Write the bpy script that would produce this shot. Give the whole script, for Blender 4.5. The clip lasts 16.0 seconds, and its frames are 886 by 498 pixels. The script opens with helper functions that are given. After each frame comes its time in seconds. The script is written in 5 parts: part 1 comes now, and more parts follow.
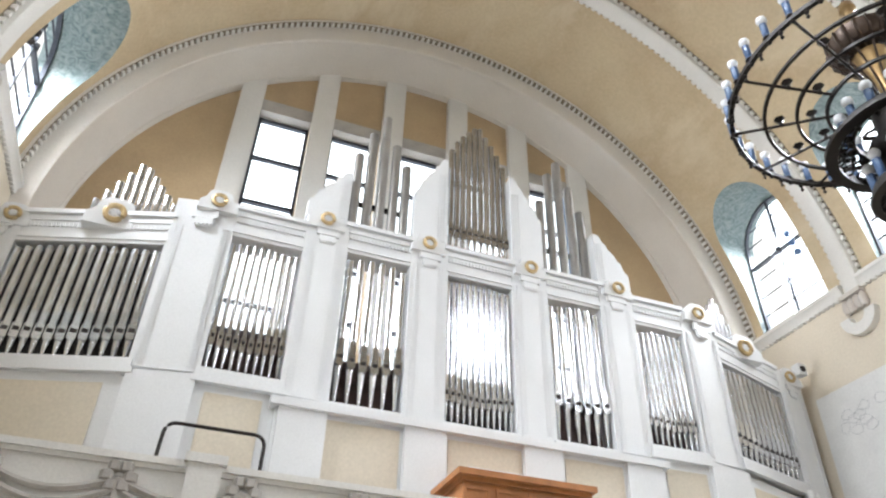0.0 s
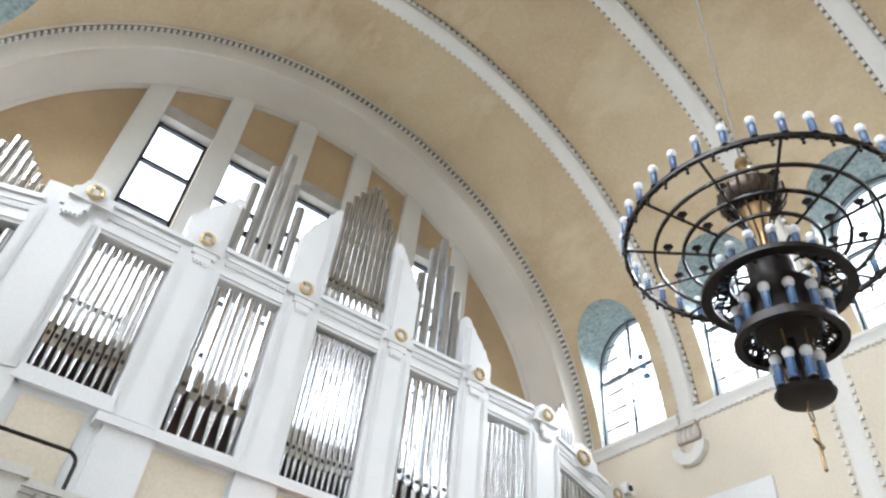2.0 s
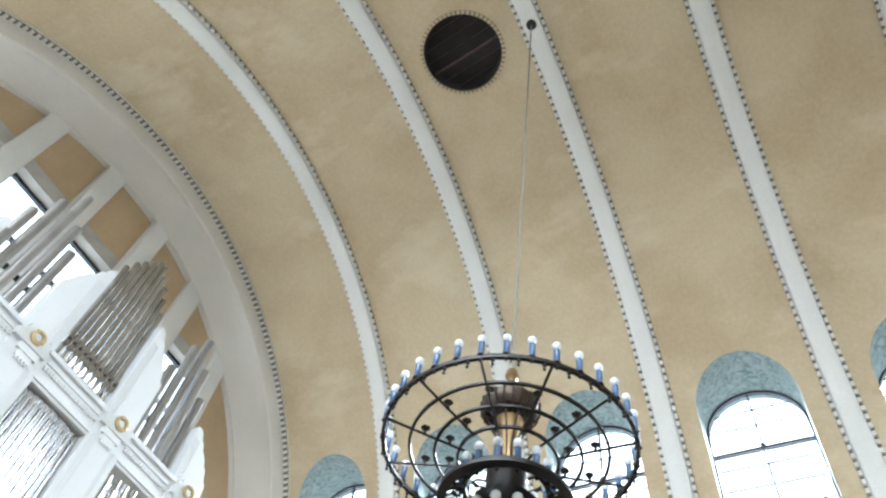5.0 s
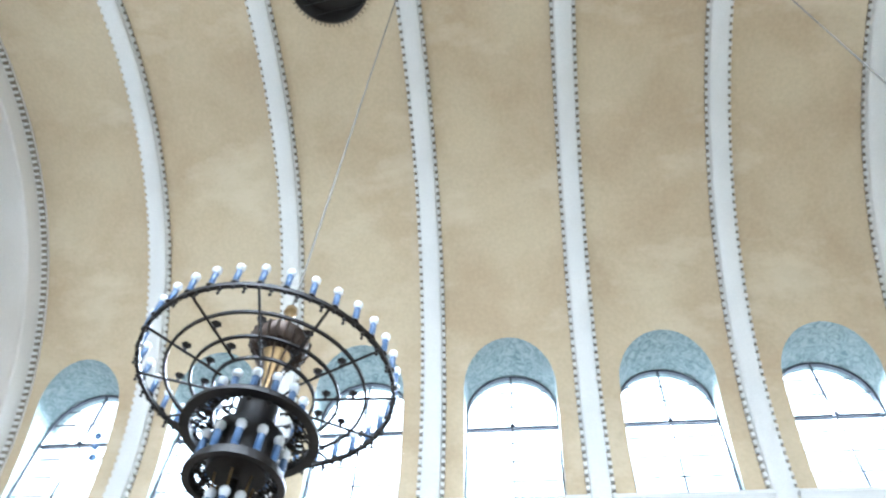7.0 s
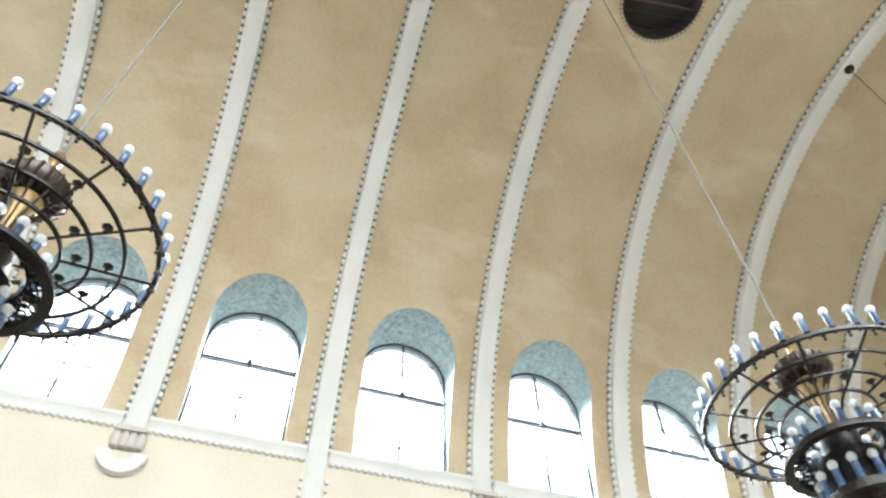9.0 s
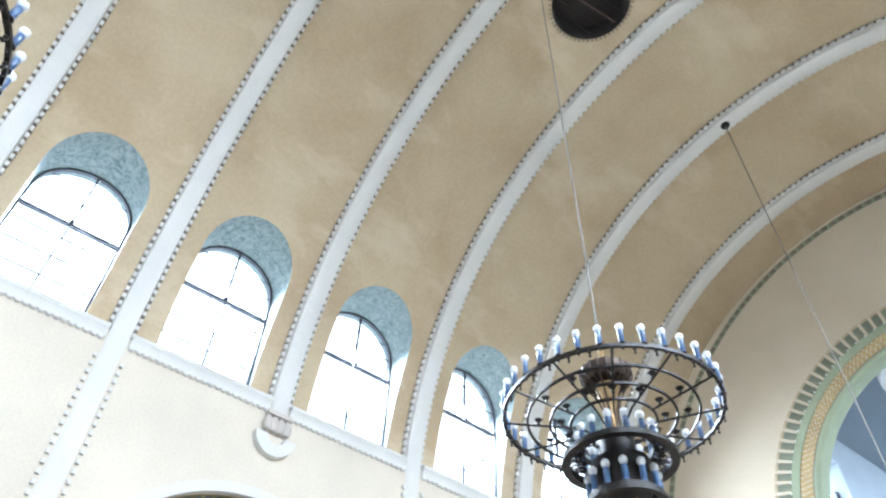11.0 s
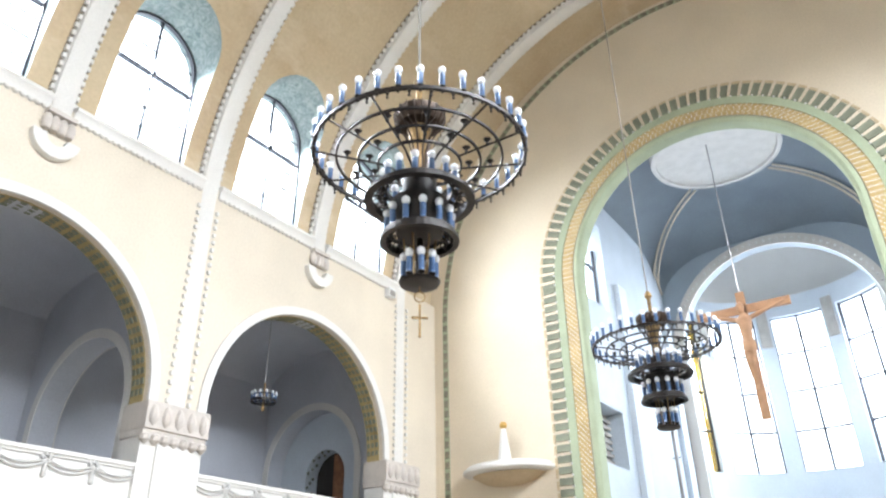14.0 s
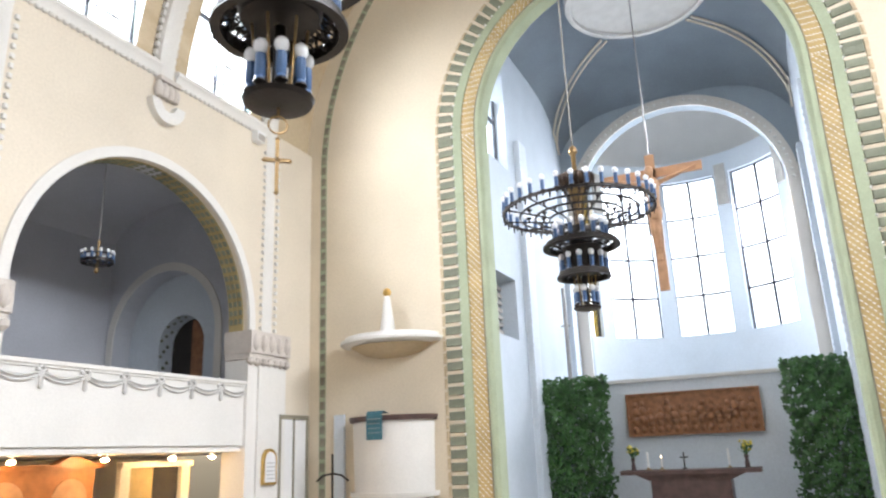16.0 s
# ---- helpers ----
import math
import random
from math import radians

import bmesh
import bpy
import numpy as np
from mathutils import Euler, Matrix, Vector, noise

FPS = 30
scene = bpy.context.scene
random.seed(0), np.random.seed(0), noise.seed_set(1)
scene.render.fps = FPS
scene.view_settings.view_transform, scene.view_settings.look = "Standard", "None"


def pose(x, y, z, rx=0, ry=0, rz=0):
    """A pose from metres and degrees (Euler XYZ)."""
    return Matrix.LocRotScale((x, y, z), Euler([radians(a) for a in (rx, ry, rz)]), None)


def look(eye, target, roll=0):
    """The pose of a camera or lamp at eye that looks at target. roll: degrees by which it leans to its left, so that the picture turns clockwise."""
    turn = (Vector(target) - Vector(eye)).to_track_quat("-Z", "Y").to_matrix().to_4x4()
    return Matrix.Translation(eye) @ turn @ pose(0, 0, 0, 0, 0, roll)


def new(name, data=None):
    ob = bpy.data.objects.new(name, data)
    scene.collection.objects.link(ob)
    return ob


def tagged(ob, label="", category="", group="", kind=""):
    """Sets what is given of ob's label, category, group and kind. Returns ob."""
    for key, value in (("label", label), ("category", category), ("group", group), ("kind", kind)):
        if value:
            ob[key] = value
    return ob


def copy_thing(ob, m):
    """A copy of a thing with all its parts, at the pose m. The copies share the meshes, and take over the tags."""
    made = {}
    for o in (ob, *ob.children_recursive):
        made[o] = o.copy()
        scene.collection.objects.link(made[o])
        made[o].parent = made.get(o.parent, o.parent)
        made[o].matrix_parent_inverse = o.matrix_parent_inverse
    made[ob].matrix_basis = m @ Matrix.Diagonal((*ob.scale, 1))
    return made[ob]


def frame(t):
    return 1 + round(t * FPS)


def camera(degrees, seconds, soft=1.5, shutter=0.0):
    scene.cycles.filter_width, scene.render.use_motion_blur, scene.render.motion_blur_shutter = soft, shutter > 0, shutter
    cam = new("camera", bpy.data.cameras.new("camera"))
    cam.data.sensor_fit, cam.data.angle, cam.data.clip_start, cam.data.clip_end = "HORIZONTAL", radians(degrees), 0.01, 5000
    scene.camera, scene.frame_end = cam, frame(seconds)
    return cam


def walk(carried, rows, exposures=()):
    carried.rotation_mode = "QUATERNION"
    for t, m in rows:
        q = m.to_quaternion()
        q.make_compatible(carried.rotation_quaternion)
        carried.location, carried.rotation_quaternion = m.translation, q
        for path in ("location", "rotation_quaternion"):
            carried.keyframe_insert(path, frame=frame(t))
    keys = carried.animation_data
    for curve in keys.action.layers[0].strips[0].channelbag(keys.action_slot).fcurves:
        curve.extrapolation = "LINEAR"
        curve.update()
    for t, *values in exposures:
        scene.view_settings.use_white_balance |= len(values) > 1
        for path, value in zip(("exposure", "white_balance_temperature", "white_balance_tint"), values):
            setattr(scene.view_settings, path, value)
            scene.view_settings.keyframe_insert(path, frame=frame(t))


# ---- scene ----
cam = camera(63.0, 16.0, soft=2.2, shutter=0.3)
PATH = [
    (0, (-3.611, -8.682, 1.626), (-3.077, -7.157, 2.805), 1.72),
    (0.5, (-3.628, -8.661, 1.625), (-3.031, -7.181, 2.831), 2.24),
    (1, (-3.641, -8.631, 1.622), (-2.997, -7.200, 2.862), 3.96),
    (1.5, (-3.650, -8.592, 1.618), (-2.949, -7.229, 2.903), 6.05),
    (2, (-3.680, -8.559, 1.617), (-2.905, -7.292, 2.957), 7.31),
    (2.5, (-3.689, -8.523, 1.615), (-2.886, -7.342, 3.015), 8.84),
    (3, (-3.684, -8.499, 1.611), (-2.862, -7.411, 3.074), 11.23),
    (5.5, (-3.770, -8.548, 1.596), (-2.813, -7.991, 3.262), 10.56),
    (6, (-3.759, -8.587, 1.595), (-2.737, -8.138, 3.254), 8.72),
    (6.5, (-3.697, -8.624, 1.594), (-2.607, -8.279, 3.236), 6.09),
    (7, (-3.670, -8.628, 1.595), (-2.518, -8.413, 3.216), 4.83),
    (7.5, (-3.634, -8.667, 1.590), (-2.451, -8.601, 3.201), 3.20),
    (8, (-3.563, -8.689, 1.590), (-2.349, -8.775, 3.177), 1.59),
    (8.5, (-3.358, -8.477, 1.605), (-2.153, -8.725, 3.182), -0.07),
    (9, (-3.345, -8.424, 1.602), (-2.177, -8.828, 3.174), -1.04),
    (11.5, (-3.200, -8.410, 1.596), (-2.134, -9.341, 3.009), 1.65),
    (12, (-3.162, -8.438, 1.596), (-2.118, -9.513, 2.920), -0.16),
    (12.5, (-3.158, -8.469, 1.599), (-2.139, -9.670, 2.832), -0.66),
    (13, (-3.133, -8.496, 1.601), (-2.123, -9.803, 2.729), -0.92),
    (13.5, (-3.129, -8.512, 1.600), (-2.129, -9.900, 2.636), -1.05),
    (14, (-3.116, -8.486, 1.599), (-2.119, -9.953, 2.523), -0.99),
    (14.5, (-3.082, -8.519, 1.631), (-2.093, -10.063, 2.429), -1.84),
    (15, (-2.633, -9.210, 1.932), (-1.704, -10.828, 2.653), -2.13),
    (15.5, (-2.324, -9.688, 2.159), (-1.437, -11.366, 2.787), -2.37),
    (16, (-1.947, -10.245, 2.410), (-1.151, -11.996, 2.957), -2.34),
]
EXPOSURE = [(0.0, -0.50, 6450, 12), (1.5, -0.52, 6350, 11), (3.0, -0.50, 6100, 9), (5.5, -0.24, 5850, 5), (7.0, 0.03, 5450, 6), (7.6, 0.02, 5450, 6), (8.4, -0.03, 6250, 5), (9.2, -0.10, 6300, 6),
            (11.5, -0.08, 5500, 8), (12.5, -0.05, 5700, 7), (13.3, 0.02, 6050, 10), (14.5, 0.02, 6350, 12), (16.0, -0.22, 6450, 14)]
walk(cam, [(t, look(eye, aim, roll)) for t, eye, aim, roll in PATH], EXPOSURE)

# ---- light ----
SKY = 6.0
world = bpy.data.worlds.new("world")
scene.world = world
world.use_nodes = True
wn = world.node_tree
sky = wn.nodes.new("ShaderNodeTexSky")
sky.sky_type, sky.sun_disc, sky.sun_elevation, sky.sun_rotation = "NISHITA", False, radians(45), radians(90)
wn.links.new(sky.outputs[0], wn.nodes["Background"].inputs[0])
wn.nodes["Background"].inputs[1].default_value = 0.1


def window_light(x, y, z, aim, wide, high, watts):
    """Sky light that falls in through one window opening, slanting downwards."""
    d = bpy.data.lights.new("window_light", "AREA")
    d.shape, d.size, d.size_y, d.energy, d.color = "RECTANGLE", wide, high, watts, (0.9, 0.95, 1.0)
    d.spread = radians(125)
    lamp = new("window_light", d)
    lamp.matrix_world = look((x, y, z), (x + aim[0], y + aim[1], z + aim[2]))


for i in range(8):
    for s in (1, -1):
        window_light(s * 7.98, 0.77 - 3.0 * i, 11.2, (-s * 1.0, 0 if i < 5 else -0.5, -0.8 if i < 5 else -1.35), 1.6, 0.9, 480 if i < 5 else 780)
for i in range(5):
    a = math.pi * (i + 0.5) / 5
    window_light(0.0 + 4.0 * math.cos(a), -31.4 - 4.0 * math.sin(a), 9.6, (-math.cos(a), math.sin(a), -0.55), 1.4, 1.6, 320)
for s in (1, -1):
    window_light(s * 3.65, -25.07, 10.3, (-s * 1.0, -0.25, -0.9), 1.4, 2.2, 130)


# ---- materials ----
def material(name, colour, rough=0.7, metal=0.0, vary=0.08, scale=1.2, grain=30.0, bump=0.15, dark=None, spec=0.4, island=0.0, twist=0.0):
    m = bpy.data.materials.new(name)
    m.use_nodes = True
    nt = m.node_tree
    b = nt.nodes["Principled BSDF"]
    b.inputs["Roughness"].default_value, b.inputs["Metallic"].default_value = rough, metal
    b.inputs["Specular IOR Level"].default_value = spec
    tc = nt.nodes.new("ShaderNodeTexCoord")
    n1 = nt.nodes.new("ShaderNodeTexNoise")
    n1.inputs["Scale"].default_value, n1.inputs["Detail"].default_value = scale, 6
    n1.inputs["Distortion"].default_value = twist
    n2 = nt.nodes.new("ShaderNodeTexNoise")
    n2.inputs["Scale"].default_value, n2.inputs["Detail"].default_value = grain, 4
    for n in (n1, n2):
        nt.links.new(tc.outputs["Object"], n.inputs["Vector"])
    ramp = nt.nodes.new("ShaderNodeValToRGB")
    low = dark or tuple(c * (1 - 2 * vary) for c in colour)
    ramp.color_ramp.elements[0].position, ramp.color_ramp.elements[1].position = 0.32, 0.62
    ramp.color_ramp.elements[0].color, ramp.color_ramp.elements[1].color = (*low, 1), (*colour, 1)
    nt.links.new(n1.outputs["Fac"], ramp.inputs["Fac"])
    mix = nt.nodes.new("ShaderNodeMix")
    mix.data_type, mix.blend_type = "RGBA", "MULTIPLY"
    mix.inputs["Factor"].default_value = 0.25
    nt.links.new(ramp.outputs["Color"], mix.inputs["A"])
    nt.links.new(n2.outputs["Fac"], mix.inputs["B"])
    out = mix.outputs["Result"]
    if island:
        info = nt.nodes.new("ShaderNodeObjectInfo")
        hsv = nt.nodes.new("ShaderNodeHueSaturation")
        rng = nt.nodes.new("ShaderNodeMapRange")
        rng.inputs["To Min"].default_value, rng.inputs["To Max"].default_value = 1 - island, 1 + island
        nt.links.new(info.outputs["Random"], rng.inputs["Value"])
        nt.links.new(rng.outputs["Result"], hsv.inputs["Value"])
        nt.links.new(out, hsv.inputs["Color"])
        out = hsv.outputs["Color"]
    nt.links.new(out, b.inputs["Base Color"])
    bp = nt.nodes.new("ShaderNodeBump")
    bp.inputs["Strength"].default_value, bp.inputs["Distance"].default_value = bump, 0.01
    nt.links.new(n2.outputs["Fac"], bp.inputs["Height"])
    nt.links.new(bp.outputs["Normal"], b.inputs["Normal"])
    return m


def glow(name, colour, strength):
    m = bpy.data.materials.new(name)
    m.use_nodes = True
    nt = m.node_tree
    nt.nodes.remove(nt.nodes["Principled BSDF"])
    e = nt.nodes.new("ShaderNodeEmission")
    e.inputs[0].default_value, e.inputs[1].default_value = (*colour, 1), strength
    nt.links.new(e.outputs[0], nt.nodes["Material Output"].inputs[0])
    return m


def pane_glass(name, tint=(1, 1, 1)):
    m = bpy.data.materials.new(name)
    m.use_nodes = True
    nt = m.node_tree
    nt.nodes.remove(nt.nodes["Principled BSDF"])
    tr, gl, mx = (nt.nodes.new(k) for k in ("ShaderNodeBsdfTransparent", "ShaderNodeBsdfGlossy", "ShaderNodeMixShader"))
    tr.inputs[0].default_value = (*tint, 1)
    gl.inputs["Roughness"].default_value = 0.05
    mx.inputs[0].default_value = 0.06
    nt.links.new(tr.outputs[0], mx.inputs[1])
    nt.links.new(gl.outputs[0], mx.inputs[2])
    nt.links.new(mx.outputs[0], nt.nodes["Material Output"].inputs[0])
    return m


CREAM = material("cream_plaster", (0.58, 0.475, 0.32), 0.85, vary=0.07, scale=0.55, grain=14, dark=(0.50, 0.385, 0.245), twist=0.4, bump=0.08)


def streaks(m, colour, stretch, lo, hi, amount):
    """Paler washed patches, drawn out along the courses, over a plaster colour."""
    nt = m.node_tree
    tc = nt.nodes.new("ShaderNodeTexCoord")
    mp = nt.nodes.new("ShaderNodeMapping")
    mp.inputs["Scale"].default_value, mp.inputs["Rotation"].default_value = stretch, (0.2, 0.35, 0.5)
    n = nt.nodes.new("ShaderNodeTexNoise")
    n.inputs["Scale"].default_value, n.inputs["Detail"].default_value, n.inputs["Roughness"].default_value = 1.0, 7, 0.62
    rg = nt.nodes.new("ShaderNodeMapRange")
    rg.inputs["From Min"].default_value, rg.inputs["From Max"].default_value, rg.inputs["To Max"].default_value = lo, hi, amount
    mx = nt.nodes.new("ShaderNodeMix")
    mx.data_type = "RGBA"
    b = nt.nodes["Principled BSDF"]
    src = b.inputs["Base Color"].links[0].from_socket
    nt.links.new(tc.outputs["Object"], mp.inputs["Vector"])
    nt.links.new(mp.outputs["Vector"], n.inputs["Vector"])
    nt.links.new(n.outputs["Fac"], rg.inputs["Value"])
    nt.links.new(rg.outputs["Result"], mx.inputs["Factor"])
    nt.links.new(src, mx.inputs["A"])
    mx.inputs["B"].default_value = (*colour, 1)
    nt.links.new(mx.outputs["Result"], b.inputs["Base Color"])


streaks(CREAM, (0.60, 0.51, 0.37), (0.9, 0.45, 0.9), 0.53, 0.68, 0.75)
CREAM_WALL = material("pale_cream_plaster", (0.75, 0.675, 0.555), 0.85, vary=0.05, scale=0.6, grain=25)
OCHRE = material("ochre_plaster", (0.56, 0.415, 0.25), 0.85, vary=0.08, scale=0.7, grain=25)
WHITE = material("white_plaster", (0.76, 0.745, 0.71), 0.8, vary=0.03, scale=1.0, grain=40)
WARMWHITE = material("warm_white_plaster", (0.72, 0.675, 0.615), 0.8, vary=0.03, scale=1.0, grain=40)
STONE = material("grey_stone_trim", (0.50, 0.475, 0.44), 0.85, vary=0.1, scale=3.0, grain=60, bump=0.3)
PAINT = material("white_painted_wood", (0.80, 0.81, 0.82), 0.45, vary=0.02, scale=1.5, grain=60, bump=0.05)
BRONZE = material("dark_bronze", (0.075, 0.05, 0.036), 0.38, 0.6, vary=0.25, scale=14)
WALLCREAM = material("warm_cream_plaster", (0.74, 0.645, 0.50), 0.85, vary=0.05, scale=0.6, grain=25)
BLUE = material("blue_grey_plaster", (0.36, 0.42, 0.47), 0.85, vary=0.06, scale=0.8, grain=25)
GREYBLUE = material("grey_gallery_plaster", (0.56, 0.58, 0.63), 0.85, vary=0.06, scale=0.7, grain=25)
PALEBLUE = material("pale_blue_plaster", (0.62, 0.68, 0.74), 0.85, vary=0.04, scale=0.8, grain=25)
CHANCELBLUE = material("blue_grey_chancel_paint", (0.50, 0.56, 0.62), 0.85, vary=0.05, scale=0.8, grain=25)
TEAL = material("teal_stencilled_plaster", (0.30, 0.345, 0.335), 0.8, vary=0.12, scale=5.0, grain=40, dark=(0.13, 0.18, 0.185), twist=2.6)
DENTIL = material("dark_umber", (0.24, 0.20, 0.15), 0.9, vary=0.1)
GREEN = material("grey_green_ornament_paint", (0.235, 0.25, 0.185), 0.85, vary=0.12, scale=4, grain=40, island=0.12)
UMBER = material("grey_umber_ornament_paint", (0.27, 0.25, 0.19), 0.85, vary=0.12, scale=4, grain=40, island=0.12)
PALEGREEN = material("pale_green_paint", (0.37, 0.42, 0.29), 0.85, vary=0.06, scale=2)
GOLDPAINT = material("gold_ornament_paint", (0.47, 0.34, 0.15), 0.7, vary=0.1, scale=3, island=0.1)
DULLGOLD = material("dull_gold_soffit_paint", (0.47, 0.365, 0.17), 0.75, vary=0.12, scale=3)
GOLD = material("gilded_metal", (0.80, 0.53, 0.18), 0.3, 0.9, vary=0.1, scale=8)
PALEGOLD = material("worn_gilding", (0.66, 0.50, 0.27), 0.5, 0.45, vary=0.15, scale=14)
TIN = material("polished_tin", (0.64, 0.64, 0.65), 0.25, 1.0, vary=0.1, scale=3, grain=15, bump=0.03, island=0.12)
ZINC = material("matt_zinc", (0.42, 0.41, 0.40), 0.42, 0.8, vary=0.08, scale=3, bump=0.03, island=0.1)
# near-black that paints shade into hollows; also the speaker cone
DARK = material("dark_hollow_shade_and_cone", (0.05, 0.043, 0.04), 0.9, vary=0.2)
IRON = material("dark_wrought_iron", (0.022, 0.017, 0.015), 0.4, 0.35, vary=0.25, scale=12, grain=60)
BRASS = material("aged_brass", (0.40, 0.27, 0.13), 0.35, 0.9, vary=0.2, scale=10)
SLEEVE = material("blue_candle_sleeve", (0.075, 0.14, 0.27), 0.3, vary=0.08, scale=20)
# clear bulbs: the white base colour stands for the sky they reflect
BULB = material("bulb_glass_with_sky_white", (0.88, 0.90, 0.93), 0.08, vary=0.02, spec=0.8)
LEAD = material("dark_window_bars", (0.06, 0.065, 0.08), 0.5, 0.3, vary=0.15, scale=8)
WOOD = material("warm_brown_wood", (0.48, 0.20, 0.07), 0.45, vary=0.15, scale=5, grain=50)
PALEWOOD = material("limewood_carving", (0.60, 0.34, 0.19), 0.55, vary=0.12, scale=6, grain=60)
RELIEF = material("carved_brown_wood", (0.33, 0.15, 0.07), 0.55, vary=0.18, scale=9, grain=60)
ALTAR = material("dark_red_brown_stone", (0.10, 0.06, 0.055), 0.4, vary=0.2, scale=6)
LEAF = material("ivy_leaf_green", (0.05, 0.145, 0.035), 0.35, vary=0.25, scale=7, grain=30, dark=(0.008, 0.032, 0.008))
CAPSTONE = material("pale_carved_stone", (0.63, 0.58, 0.53), 0.85, vary=0.06, scale=5, grain=60, bump=0.3)
RELIEFWHITE = material("pale_grey_stucco", (0.62, 0.61, 0.59), 0.85, vary=0.05, scale=4, grain=60, bump=0.2)
FLOOR = material("pale_floor_boards", (0.50, 0.44, 0.36), 0.6, vary=0.12, scale=1.0)
PETROL = material("petrol_blue_cloth", (0.05, 0.16, 0.20), 0.9, vary=0.1, scale=15)
PAPER = material("white_board", (0.78, 0.78, 0.77), 0.7, vary=0.03, scale=3)
INK = material("faded_grey_drawing", (0.45, 0.46, 0.48), 0.8, vary=0.05)
PANE = pane_glass("window_glass")
AMBER = pane_glass("amber_glass", (0.62, 0.49, 0.22))
SKYGLOW = glow("overcast_sky_backdrop", (0.86, 0.94, 1.0), SKY)
WARMLAMP = glow("warm_lamp_glow", (1.0, 0.66, 0.30), 620.0)
TUBE = glow("strip_lamp_glow", (1.0, 0.9, 0.75), 8.0)
FLAME = glow("candle_flame", (1.0, 0.7, 0.35), 10.0)
CABLE = material("dull_cable_sheath", (0.22, 0.20, 0.17), 0.6, vary=0.1)


# ---- building helpers ----
def mesh_of(name, bm, mat, smooth=False):
    me = bpy.data.meshes.new(name)
    bmesh.ops.recalc_face_normals(bm, faces=bm.faces)
    bm.to_mesh(me)
    bm.free()
    me.materials.append(mat)
    if smooth:
        me.polygons.foreach_set("use_smooth", [True] * len(me.polygons))
        me.set_sharp_from_angle(angle=radians(40))
    return me


def part(name, bm, mat, parent=None, label="", smooth=False, kind=""):
    me = bm if isinstance(bm, bpy.types.Mesh) else mesh_of(name, bm, mat, smooth)
    ob = new(name, me)
    ob.parent = parent
    return tagged(ob, label, kind=kind)


def thing(name, label, category, group="", kind="", at=None):
    ob = new(name)
    ob.empty_display_size = 0.2
    if at is not None:
        ob.matrix_basis = at
    return tagged(ob, label, category, group, kind)


def solid(name, bm, mat, label, category, kind="structure", smooth=False):
    return tagged(part(name, bm, mat, smooth=smooth), label, category, kind=kind)


def Q(u, d, z):
    return Vector((u, d, z))


def SIDE(u, d, z):
    return Vector((d, u, z))


def prism(bm, poly, d0, d1, M=Q):
    a = [bm.verts.new(M(u, d0, z)) for u, z in poly]
    b = [bm.verts.new(M(u, d1, z)) for u, z in poly]
    bm.faces.new(a)
    bm.faces.new(b[::-1])
    n = len(poly)
    for i in range(n):
        bm.faces.new((a[i], a[(i + 1) % n], b[(i + 1) % n], b[i]))
    return bm


def box(bm, x0, x1, y0, y1, z0, z1):
    return prism(bm, [(x0, z0), (x1, z0), (x1, z1), (x0, z1)], y0, y1)


def B():
    return bmesh.new()


def loft(bm, sections, closed=False, caps=True, ring=True):
    vs = [[bm.verts.new(p) for p in s] for s in sections]
    n, k = len(vs), len(vs[0])
    for i in range(n if closed else n - 1):
        a, b = vs[i], vs[(i + 1) % n]
        for j in range(k if ring else k - 1):
            bm.faces.new((a[j], a[(j + 1) % k], b[(j + 1) % k], b[j]))
    if caps and not closed and ring:
        bm.faces.new(vs[0][::-1])
        bm.faces.new(vs[-1])
    return bm


def lathe(bm, profile, c=(0, 0, 0), seg=16):
    """profile: (radius, height) from bottom to top, round the vertical through c."""
    secs = [[Vector((c[0] + max(r, 1e-4) * math.cos(2 * math.pi * i / seg), c[1] + max(r, 1e-4) * math.sin(2 * math.pi * i / seg), c[2] + z)) for i in range(seg)] for r, z in profile]
    return loft(bm, secs)


def rod(bm, p, q, r, seg=6, r2=None):
    p, q = Vector(p), Vector(q)
    t = (q - p).normalized()
    u = t.orthogonal().normalized()
    v = t.cross(u)
    ring = [u * math.cos(2 * math.pi * i / seg) + v * math.sin(2 * math.pi * i / seg) for i in range(seg)]
    return loft(bm, [[p + w * r for w in ring], [q + w * (r if r2 is None else r2) for w in ring]])


def tube(bm, pts, r, seg=6, closed=False):
    pts = [Vector(p) for p in pts]
    n = len(pts)
    secs = []
    for i, p in enumerate(pts):
        a = pts[(i - 1) % n] if closed or i else p
        b = pts[(i + 1) % n] if closed or i < n - 1 else p
        t = (b - a).normalized()
        ref = Vector((0, 0, 1)) if abs(t.z) < 0.9 else Vector((1, 0, 0))
        u = t.cross(ref).normalized()
        v = u.cross(t)
        secs.append([p + (u * math.cos(2 * math.pi * j / seg) + v * math.sin(2 * math.pi * j / seg)) * r for j in range(seg)])
    return loft(bm, secs, closed=closed)


def hoop(bm, R, z, w, h, c=(0, 0), seg=48):
    """A flat iron hoop of width w and height h."""
    secs = []
    for i in range(seg):
        a = 2 * math.pi * i / seg
        ca, sa = math.cos(a), math.sin(a)
        secs.append([Vector((c[0] + r * ca, c[1] + r * sa, z + k)) for r, k in ((R - w / 2, 0), (R + w / 2, 0), (R + w / 2, h), (R - w / 2, h))])
    return loft(bm, secs, closed=True)


